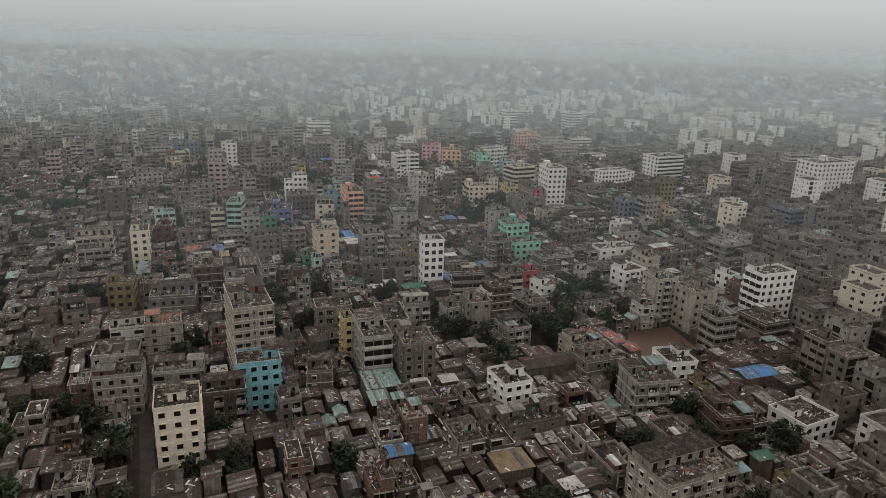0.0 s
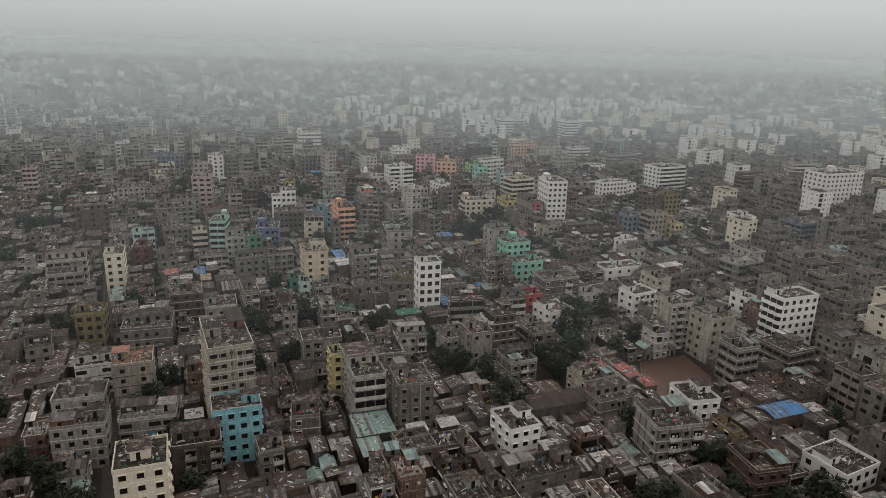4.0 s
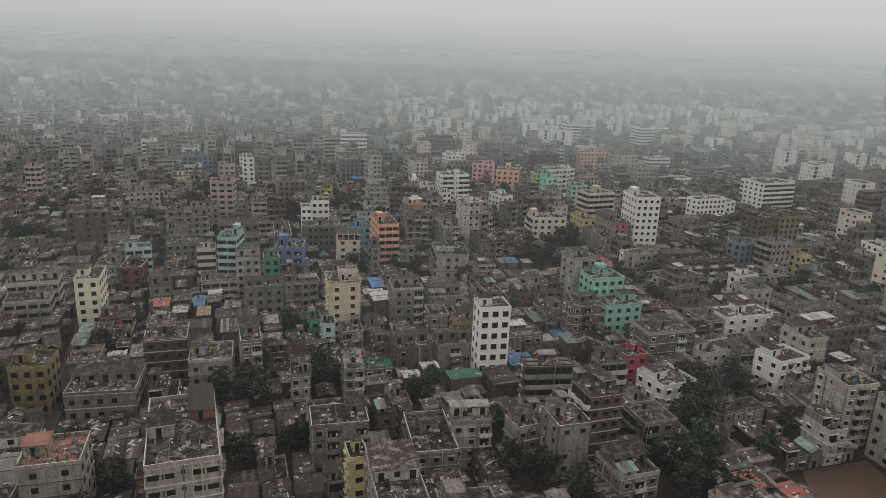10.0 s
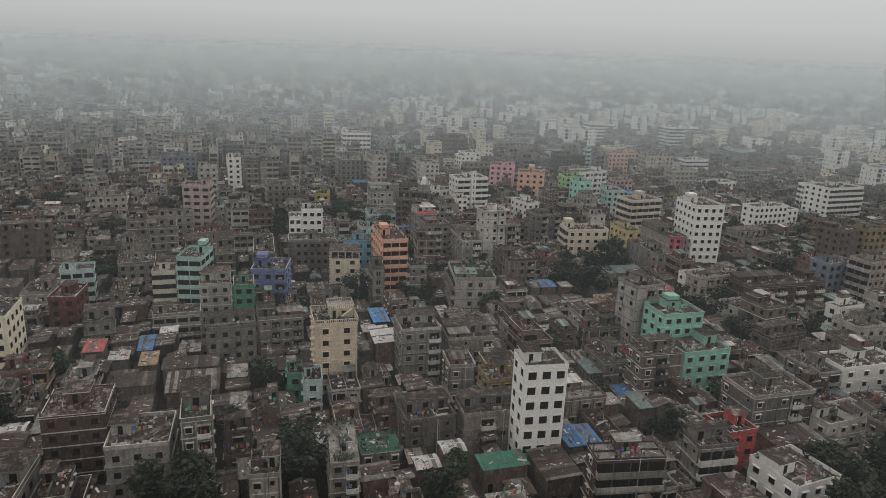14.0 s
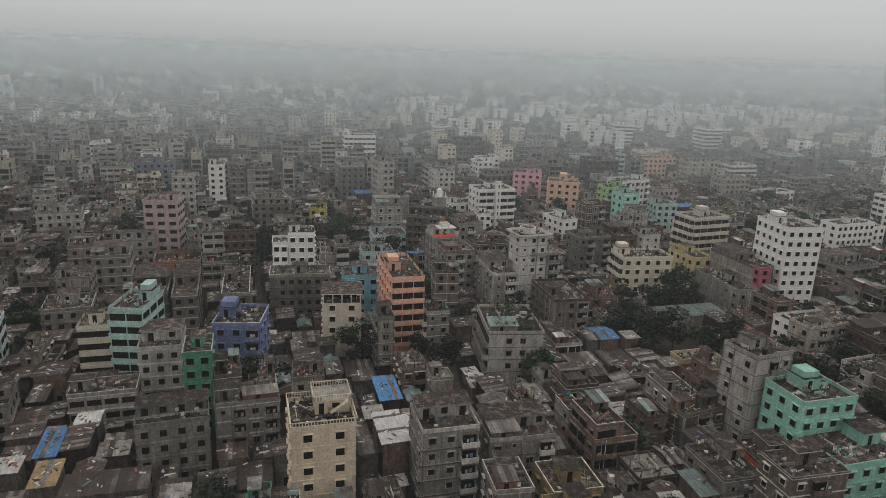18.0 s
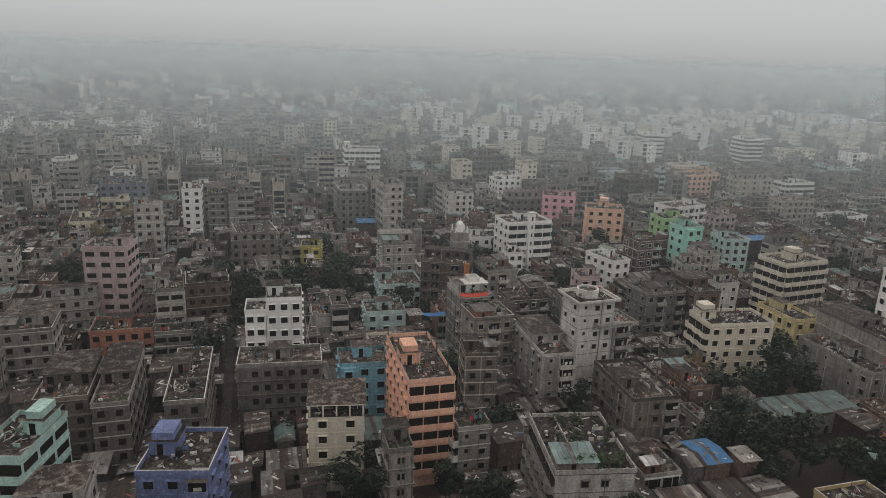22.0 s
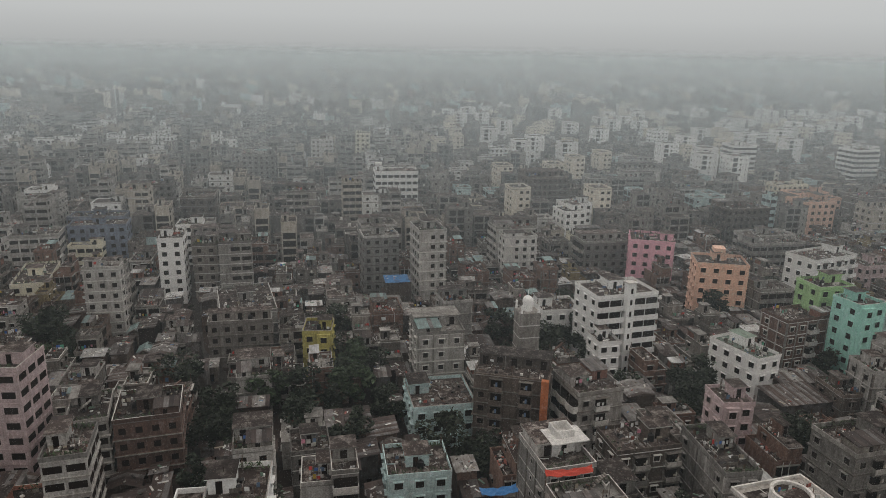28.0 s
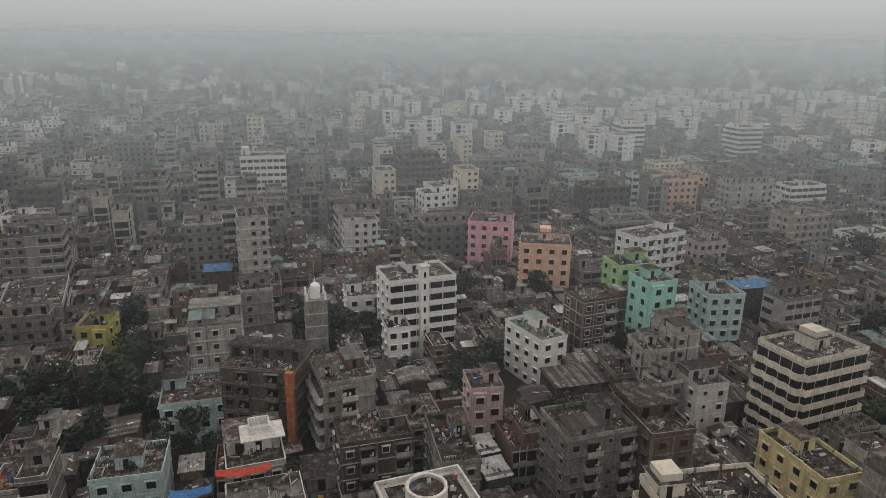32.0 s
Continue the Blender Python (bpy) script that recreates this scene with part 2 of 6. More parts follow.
# ---- mesh building ----
class Geo:
    """Collects faces with their materials into one mesh."""

    def __init__(self):
        self.v, self.f, self.m, self.mats = [], [], [], []

    def slot(self, mat):
        if mat not in self.mats:
            self.mats.append(mat)
        return self.mats.index(mat)

    def face(self, pts, mat):
        k = len(self.v)
        self.v += pts
        self.f.append(tuple(range(k, k + len(pts))))
        self.m.append(self.slot(mat))

    def box(self, x0, x1, y0, y1, z0, z1, mat, top=None, lift=(0, 0, 0, 0)):
        """A box; lift raises the four upper corners, counter-clockwise from x0, y0."""
        k, s = len(self.v), self.slot(mat)
        a, b, c, d = lift
        self.v += [(x0, y0, z0), (x1, y0, z0), (x1, y1, z0), (x0, y1, z0), (x0, y0, z1 + a), (x1, y0, z1 + b), (x1, y1, z1 + c), (x0, y1, z1 + d)]
        self.f += [tuple(k + i for i in q) for q in ((3, 2, 1, 0), (0, 1, 5, 4), (1, 2, 6, 5), (2, 3, 7, 6), (3, 0, 4, 7), (4, 5, 6, 7))]
        self.m += [s] * 5 + [s if top is None else self.slot(top)]
        return self

    def plank(self, x, y, z, long, wide, thick, turn, tip, mat):
        """A board or sheet that lies turned about z and tipped along its length."""
        k, s = len(self.v), self.slot(mat)
        c, n, h = math.cos(turn), math.sin(turn), math.tan(tip)
        for dz in (0, thick):
            self.v += [(x + c * u - n * v, y + n * u + c * v, z + dz + h * (u + long / 2)) for u, v in ((-long / 2, -wide / 2), (long / 2, -wide / 2), (long / 2, wide / 2), (-long / 2, wide / 2))]
        self.f += [tuple(k + i for i in q) for q in ((3, 2, 1, 0), (0, 1, 5, 4), (1, 2, 6, 5), (2, 3, 7, 6), (3, 0, 4, 7), (4, 5, 6, 7))]
        self.m += [s] * 6
        return self

    def tube(self, x, y, z0, z1, r0, r1, mat, n=10):
        k, s = len(self.v), self.slot(mat)
        for z, r in ((z0, r0), (z1, r1)):
            self.v += [(x + r * math.cos(6.28319 * i / n), y + r * math.sin(6.28319 * i / n), z) for i in range(n)]
        self.f += [(k + i, k + (i + 1) % n, k + n + (i + 1) % n, k + n + i) for i in range(n)]
        self.f.append(tuple(k + n + i for i in range(n)))
        self.m += [s] * (n + 1)
        return self

    def loft(self, w, d, levels, mat, top=None, proud=None):
        """One closed skin round the plot 0..w, 0..d through (height, outset) levels."""
        k, s, n = len(self.v), self.slot(mat), len(levels)
        for z, o in levels:
            self.v += [(-o, -o, z), (w + o, -o, z), (w + o, d + o, z), (-o, d + o, z)]
        for i in range(n - 1):
            for j in range(4):
                p, q = k + 4 * i + j, k + 4 * i + (j + 1) % 4
                self.f.append((p, q, q + 4, p + 4))
                self.m.append(self.slot(proud) if proud and levels[i][1] > 0.01 and levels[i + 1][1] > 0.01 else s)
        self.f.append(tuple(k + 4 * (n - 1) + j for j in range(4)))
        self.m.append(s if top is None else self.slot(top))
        return self

    def ring(self, x0, x1, y0, y1, z0, z1, t, mat, cap=None):
        """A rectangular wall of thickness t, one closed skin."""
        k, s = len(self.v), self.slot(mat)
        for o, z in ((0, z0), (0, z1), (t, z1), (t, z0)):
            self.v += [(x0 + o, y0 + o, z), (x1 - o, y0 + o, z), (x1 - o, y1 - o, z), (x0 + o, y1 - o, z)]
        for i in range(4):
            for j in range(4):
                p, q, i2 = k + 4 * i + j, k + 4 * i + (j + 1) % 4, (i + 1) % 4
                self.f.append((p, q, k + 4 * i2 + (j + 1) % 4, k + 4 * i2 + j))
                self.m.append(self.slot(cap) if cap and i == 1 else s)
        return self

    def mesh(self, name):
        me = bpy.data.meshes.new(name)
        me.from_pydata(self.v, [], self.f)
        for m in self.mats:
            me.materials.append(m)
        me.polygons.foreach_set("material_index", self.m)
        me.update()
        return me


def part(name, data, parent, label="", m=None):
    """Links a Geo or a mesh as one part under a thing or a part."""
    ob = new(name, data.mesh(name) if isinstance(data, Geo) else data)
    ob.parent = parent
    if m is not None:
        ob.matrix_basis = m
    return tagged(ob, label) if label else ob


def thing(name, m, label, category, group="", kind=""):
    ob = new(name)
    ob.matrix_basis = m
    return tagged(ob, label, category, group, kind)

STOREY = 3.1


def window_mesh(w, h, mat, shade=True):
    """A window in its frame on a wall that faces -y, its sill's middle at the origin: frame, reveal and pane in one skin, and a sunshade."""
    g = Geo()
    s, p = g.slot(mat), g.slot(GLASS_AND_SHADE)
    for o, y in ((0.1, 0.05), (0.1, -0.12), (0.0, -0.12), (0.0, -0.02)):
        g.v += [(-w / 2 - o, y, -o), (w / 2 + o, y, -o), (w / 2 + o, y, h + o), (-w / 2 - o, y, h + o)]
    for i in range(3):
        for j in range(4):
            a, b = 4 * i + j, 4 * i + (j + 1) % 4
            g.f.append((a, b, b + 4, a + 4))
            g.m.append(s)
    g.f.append((12, 13, 14, 15))
    g.m.append(p)
    if shade:
        g.box(-w / 2 - 0.22, w / 2 + 0.22, -0.5, 0.04, h + 0.13, h + 0.23, mat)
    return g.mesh("window")


WINDOWS = {}


def window_for(w, h, mat, shade=True):
    key = (round(w, 1), h, mat.name, id(mat), shade)
    if key not in WINDOWS:
        WINDOWS[key] = window_mesh(round(w, 1), h, mat, shade)
    return WINDOWS[key]


def storey_levels(floors, hgt, bands=True, out=0.08):
    """Heights and outsets of a wall whose floor slabs stand a little proud."""
    lv = [(0, 0)]
    for k in range(1, floors if bands else 1):
        z = k * hgt / floors
        lv += [(z - 0.16, 0), (z - 0.15, out), (z + 0.1, out), (z + 0.11, 0)]
    return lv + [(hgt - 0.02, 0)]


def balcony_mesh(w, mat, deep=1.1):
    """A balcony with a solid rail, a dark panel for the shaded doorway, washing and the slab's edge above."""
    g = Geo()
    r = random.Random(int(w * 37))
    g.box(-w / 2, w / 2, -deep, 0.02, -0.12, 0.03, mat)
    g.box(-w / 2 - 0.1, w / 2 + 0.1, -deep * 0.8, 0.02, 2.5, 2.6, CONCRETE)
    for _ in range(2):
        u = r.uniform(-w / 2 + 0.1, w / 2 - 0.7)
        g.plank(u + 0.3, -deep + 0.2, 1.1, r.uniform(0.3, 0.8), 0.04, r.uniform(0.4, 0.9), 0.1, 0, r.choice(SCRAPS))
    g.box(-w / 2, w / 2, -deep, -deep + 0.1, 0.03, 1.0, mat)
    g.box(-w / 2, -w / 2 + 0.1, -deep + 0.1, 0.0, 0.03, 1.0, mat)
    g.box(w / 2 - 0.1, w / 2, -deep + 0.1, 0.0, 0.03, 1.0, mat)
    # near-black panel: the doorway's shade as colour
    g.box(-w / 2 + 0.3, w / 2 - 0.3, -0.03, 0.02, 0.05, 2.3, GLASS_AND_SHADE)
    return g.mesh("balcony")


BALCONIES = {}
STRIPS = {}
PLAIN_COATS = []


def strip_mesh(run, mat, bow=0.0, deep=1.0):
    """A balcony over the whole front, with dark panels behind it for the shade of its rooms."""
    key = (round(run, 1), id(mat), bow)
    if key not in STRIPS:
        g = Geo()
        h = run / 2
        g.box(-h, h, -deep, 0.02, -0.3, 0.02, mat)
        # the rail bows out over each room
        m = 4 * max(1, round(run / 3.2))
        k, s = len(g.v), g.slot(mat)
        for i in range(m + 1):
            o = bow * abs(math.sin(math.pi * i / 4))
            u = -h + run * i / m
            g.v += [(u, -deep - o, -0.3), (u, -deep - o, 1.15), (u, -deep - o + 0.12, 1.15), (u, -deep - o + 0.12, -0.3)]
        for i in range(m):
            for j in range(4):
                p, q = k + 4 * i + j, k + 4 * i + (j + 1) % 4
                g.f.append((p, p + 4, q + 4, q))
                g.m.append(s)
        g.box(-h, -h + 0.12, -deep, 0.0, 0.02, 1.15, mat)
        g.box(h - 0.12, h, -deep, 0.0, 0.02, 1.15, mat)
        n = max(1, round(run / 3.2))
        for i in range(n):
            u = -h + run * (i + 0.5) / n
            # a flat dark panel paints the shade of each room
            g.box(u - run / n * 0.46, u + run / n * 0.46, -0.05, 0.02, 0.05, 2.45, GLASS_AND_SHADE)
        STRIPS[key] = g.mesh("balcony")
    return STRIPS[key]



def house(x, y, w, d, floors, mat, rot=0.0, roof=None, top="stair", win=(1.5, 1.45), bays=0, sides="", balcony=0, shade=True, bands=True,
          label="", unfinished=False, height=0.0, band_mat=None, skip=0, name="apartment_building", category="building", detail=True, strips="", stubs=None, floor_top=False):
    """A flat-roofed city block on the plot whose south-west corner is x, y; w along x, d along y."""
    rng = random.Random(int(x * 13 + y * 7))
    hgt = height or floors * STOREY
    roof, band = roof or ROOF, band_mat or (rng.choice((TRIM, TRIM, TRIM_GREY, CONCRETE)) if mat in PLAIN_COATS else mat)
    if mat in PLAIN_COATS and not balcony and not strips and floors > 2 and rng.random() < 0.85:
        balcony = rng.choice((2, 2, 3, 3, 4))
        if floors > 3 and rng.random() < 0.2:
            strips = rng.choice("SW")
    rail = rng.choice((mat, TRIM, TRIM, TRIM_GREY)) if mat in PLAIN_COATS else mat
    if mat in PLAIN_COATS and top == "stair" and floors > 2 and rng.random() < 0.35:
        top = "pent"
    sides = sides or ("SW" if x > 0.22 * (y - 140) - 2 else "SE")
    b = thing(name, pose(x, y, 0, 0, 0, rot), label or "weathered concrete apartment block with a flat cluttered roof", category)
    part("wall", Geo().loft(w, d, storey_levels(floors, hgt, bands, rng.choice((0.08, 0.2, 0.32)) if mat in PLAIN_COATS else 0.08), mat, None, band), b)
    r = Geo().box(-0.1, w + 0.1, -0.1, d + 0.1, hgt - 0.02, hgt + 0.14, band, roof)
    part("roof", r, b)
    if top != "none":
        p = Geo().ring(-0.1, w + 0.1, -0.1, d + 0.1, hgt + 0.14, hgt + (0.95 if not unfinished else 0.45), 0.18, mat, rng.choice((mat, mat, TRIM, TRIM, TRIM_GREY, TRIM_GREY)))
        part("parapet", p, b)
    if "stair" in top:
        sw, sd = min(4.2, w * 0.42), min(5.0, d * 0.42)
        sx, sy = rng.choice((0.3, w - sw - 0.3, w * 0.5 - sw / 2)), d * rng.uniform(0.3, 0.55)
        s = Geo().box(sx, sx + sw, sy, sy + sd, hgt + 0.14, hgt + 2.5, mat)
        s.box(sx - 0.35, sx + sw + 0.35, sy - 0.35, sy + sd + 0.35, hgt + 2.5, hgt + 2.68, band, roof)
        room = part("stair_room", s, b)
        # no opening here: a dark box paints the doorway's shade
        part("door", Geo().box(sx + sw * 0.3, sx + sw * 0.3 + 0.9, sy - 0.04, sy + 0.05, hgt + 0.15, hgt + 2.1, GLASS_AND_SHADE), room, "dark panel for the shaded doorway")
        if "tank" in top:
            part("tank_base", Geo().box(sx + 0.4, sx + sw - 0.4, sy + 0.4, sy + sd - 0.4, hgt + 2.68, hgt + 3.9, mat), b)
    if floor_top:
        # an open top storey on columns under a flat slab
        t = Geo()
        nc = max(2, round(w / 2.6))
        for i in range(nc + 1):
            for yy in (0.1, d - 0.4):
                t.box(0.05 + (w - 0.4) * i / nc, 0.35 + (w - 0.4) * i / nc, yy, yy + 0.3, hgt + 0.14, hgt + 2.5, mat)
        # a dark block stands in for the shade under the slab
        t.box(0.6, w - 0.6, d * 0.4, d - 0.5, hgt + 0.14, hgt + 2.5, GLASS_AND_SHADE)
        t.box(-0.4, w + 0.4, -0.4, d + 0.4, hgt + 2.5, hgt + 2.7, mat, roof)
        part("open_top_storey", t, b)
    if "pent" in top:
        y0 = d * rng.uniform(0.35, 0.5)
        pt = Geo().loft(w, d - y0 - 0.3, [(hgt + 0.14, -0.3), (hgt + 2.6, -0.3), (hgt + 2.61, 0.15), (hgt + 2.78, 0.15)], mat, roof)
        pt.v = [(p[0], p[1] + y0, p[2]) for p in pt.v]
        nb_ = max(1, int(w / 3))
        for i in range(nb_):
            u = w * (i + 0.5) / nb_
            pt.box(u - 0.6, u + 0.6, y0 + 0.26, y0 + 0.35, hgt + (0.9 if i % 2 else 0.2), hgt + 2.1, GLASS_AND_SHADE)
        part("penthouse", pt, b)
    if unfinished or (stubs if stubs is not None else rng.random() < 0.3):
        st = stub_mesh
        nx, ny = max(2, round(w / 4)), max(2, round(d / 4.5))
        for i in range(nx + 1):
            for j in range(ny + 1):
                if (i in (0, nx) or j in (0, ny)) and rng.random() < 0.75:
                    part("column_stub", st, b, "", pose(0.2 + (w - 0.4) * i / nx, 0.2 + (d - 0.4) * j / ny, hgt + 0.1))
    clutter(b, w, d, hgt, mat, rng)
    spread = Geo() if not detail else None
    wide = not detail and rng.random() < 0.2
    ww, wh = (1.25, 1.25) if mat in PLAIN_COATS and win == (1.5, 1.45) else win
    faces = {"S": (w, lambda u: pose(u, 0, 0)), "W": (d, lambda u: pose(0, d - u, 0, 0, 0, -90)), "E": (d, lambda u: pose(w, u, 0, 0, 0, 90))}
    bay = rng.randrange(6) if (not balcony and not strips and detail and rng.random() < 0.4) else -1
    if detail and mat in PLAIN_COATS and y < 420:
        for u in (w * 0.62,):
            part("drain_pipe", Geo().box(u, u + 0.11, -0.22, -0.09, 0, hgt + 0.3, TRIM if rng.random() < 0.5 else CONCRETE), b)
    wm = window_for(ww, wh, mat if not shade or rng.random() < 0.6 else band, shade)
    if detail and mat in PLAIN_COATS and rng.random() < 0.6:
        cg_ = Geo()
        cm = rng.choice((CONCRETE, TRIM_GREY, mat))
        nc = max(2, round(w / 3.3))
        for i in range(nc + 1):
            u = min(w - 0.3, max(0, w * i / nc - 0.15))
            cg_.box(u, u + 0.3, -0.13, 0.02, 0, hgt + 0.1, cm)
        nc = max(2, round(d / 3.3))
        xs = (-0.13, 0.02) if "W" in sides else (w - 0.02, w + 0.13)
        for i in range(nc + 1):
            u = min(d - 0.3, max(0, d * i / nc - 0.15))
            cg_.box(*xs, u, u + 0.3, 0, hgt + 0.1, cm)
        part("columns", cg_, b)
    for f in sides:
        run, place = faces[f]
        nb = bays if (bays and f == "S") else max(1, round(run / (3.3 if f == "S" else 3.8)))
        pitch = run / nb
        if f in strips:
            long = strip_mesh(run, rail, 0.4 if f == "W" else 0.0)
            for k in range(max(1, skip), floors):
                part("balcony", long, b, "", place(run / 2) @ pose(0, 0, k * hgt / floors))
            continue
        if f == "S" and bay in range(nb) and floors > 2:
            part("bay", Geo().box(pitch * bay + 0.2, pitch * (bay + 1) - 0.2, -0.9, 0.02, STOREY - 0.1, hgt + 0.1, mat), b)
        kinds = [rng.choice("mmmms-") if mat in PLAIN_COATS else "m" for _ in range(nb)]
        if "m" not in kinds:
            kinds[rng.randrange(nb)] = "m"
        small = window_for(0.7, 0.8, mat, False)
        for k in range(skip, floors):
            z = k * hgt / floors
            for i in range(nb):
                u = pitch * (i + 0.5)
                if kinds[i] == "-" and not (balcony and i % balcony == balcony - 1):
                    continue
                out = -0.9 if (f == "S" and i == bay and k > 0 and floors > 2) else 0
                if not detail:
                    if wide:
                        ww = pitch * 0.82
                    if f == "S":
                        spread.box(u - ww / 2, u + ww / 2, -0.05, 0.03, z + 1, z + 1 + wh, GLASS_AND_SHADE)
                    elif f == "W":
                        spread.box(-0.05, 0.03, u - ww / 2, u + ww / 2, z + 1, z + 1 + wh, GLASS_AND_SHADE)
                    else:
                        spread.box(w - 0.03, w + 0.05, u - ww / 2, u + ww / 2, z + 1, z + 1 + wh, GLASS_AND_SHADE)
                elif balcony and f == "S" and i % balcony == balcony - 1:
                    key = (round(pitch - 0.3, 1), id(rail))
                    if key not in BALCONIES:
                        BALCONIES[key] = balcony_mesh(pitch - 0.3, rail)
                    part("balcony", BALCONIES[key], b, "", place(u) @ pose(0, 0, z + 0.1))
                elif mat not in PLAIN_COATS or rng.random() < 0.86:
                    part("window", wm if kinds[i] == "m" else small, b, "", place(u) @ pose(0, out, z + (1.0 if kinds[i] == "m" else 1.6)))
    if spread:
        tagged(part("windows", spread, b), kind="stuff")
    return b


def scatter(t, w, d, hgt, mat, r, n):
    """Rubble, boards, drums, low walls, washing and scraps over a roof."""
    heap_x, heap_y = r.uniform(0.2, 0.8) * w, r.uniform(0.2, 0.8) * d
    if r.random() < 0.14:
        for _ in range(26):
            s = r.uniform(0.15, 0.55)
            t.plank(min(max(0.5, r.gauss(heap_x, 1.5)), w - 0.5), min(max(0.5, r.gauss(heap_y, 1.3)), d - 0.5), hgt + 0.14, s, s * 0.7, r.uniform(0.08, 0.35), r.uniform(0, 3), 0.1, r.choice((RUBBLE, RUBBLE, TRIM, CONCRETE)))
    for _ in range(n):
        px, py, s = r.uniform(0.3, max(0.4, w - 1.3)), r.uniform(0.3, max(0.4, d - 1.3)), r.uniform(0.2, 0.7)
        if r.random() < 0.4:
            px, py = min(max(0.3, r.gauss(heap_x, 1.2)), max(0.4, w - 1.3)), min(max(0.3, r.gauss(heap_y, 1.2)), max(0.4, d - 1.3))
        k = r.random()
        if k < 0.26:
            t.plank(px + 0.4, py + 0.4, hgt + 0.13, s, s * r.uniform(0.5, 1.2), r.uniform(0.1, 0.5), r.uniform(0, 3), 0, r.choice((mat, TRIM, CONCRETE, TIN_RUST, BLACK, BLACK, TIN_GREY)))
        elif k < 0.56:
            t.plank(px + 0.5, py + 0.5, hgt + 0.14, r.uniform(0.5, 1.8), r.uniform(0.05, 0.22), 0.07, r.uniform(0, 3.14), r.uniform(0, 0.35), r.choice((TRIM, TRIM, CONCRETE, TIN_RUST, BARK, BLACK, TIN_NEW, REBAR, TRIM_GREY)))
        elif k < 0.66:
            ln = r.uniform(1.0, 3.0)
            if r.random() < 0.5:
                t.box(px, min(w - 0.2, px + ln), py, py + 0.12, hgt + 0.13, hgt + r.uniform(0.3, 0.9), r.choice((mat, CONCRETE, TRIM)))
            else:
                t.box(px, px + 0.12, py, min(d - 0.2, py + ln), hgt + 0.13, hgt + r.uniform(0.3, 0.9), r.choice((mat, CONCRETE, TRIM)))
        elif k < 0.78:
            t.plank(px + 0.6, py + 0.6, hgt + 0.14, s * 1.8, s * 1.3, 0.05, r.uniform(-0.3, 0.3), r.uniform(0, 0.25), r.choice((BLACK, TIN_GREY, TIN_NEW, TIN_RUST, ROOF_PALE, TIN_DULL)))
        elif k < 0.84:
            t.box(px, px + 0.06, py, py + 0.06, hgt + 0.13, hgt + r.uniform(1.8, 3.6), r.choice((REBAR, TRIM_GREY, BARK)))
        elif k < 0.91:
            z = hgt + r.uniform(0.8, 1.1)
            t.plank(px + 0.5, py + 0.3, z, s * 1.6, 0.04, r.uniform(0.4, 0.8), r.uniform(-0.4, 0.4), 0, r.choice(SCRAPS))
            t.box(px - 0.03, px + 0.03, py, py + 0.06, hgt + 0.13, z + 0.8, REBAR)
        else:
            t.plank(px + 0.4, py + 0.4, hgt + 0.13, s, s * 0.8, 0.05 + 0.15 * r.random(), r.uniform(0, 3), 0.1, r.choice(SCRAPS))


def washing(t, x0, x1, y, h, r):
    """Clothes on a line between two poles."""
    for px in (x0, x1):
        t.box(px - 0.03, px + 0.03, y - 0.03, y + 0.03, h, h + 1.9, REBAR)
    t.box(x0, x1, y - 0.012, y + 0.012, h + 1.78, h + 1.81, BLACK)
    u = x0 + 0.15
    while u < x1 - 0.5:
        c = r.uniform(0.3, 0.8)
        t.plank(u + c / 2, y, h + 1.8 - r.uniform(0.5, 1.1), c, 0.03, 0.6 + 0.3 * r.random(), r.uniform(-0.12, 0.12), 0, r.choice(CLOTHES))
        u += c + r.uniform(0.05, 0.5)


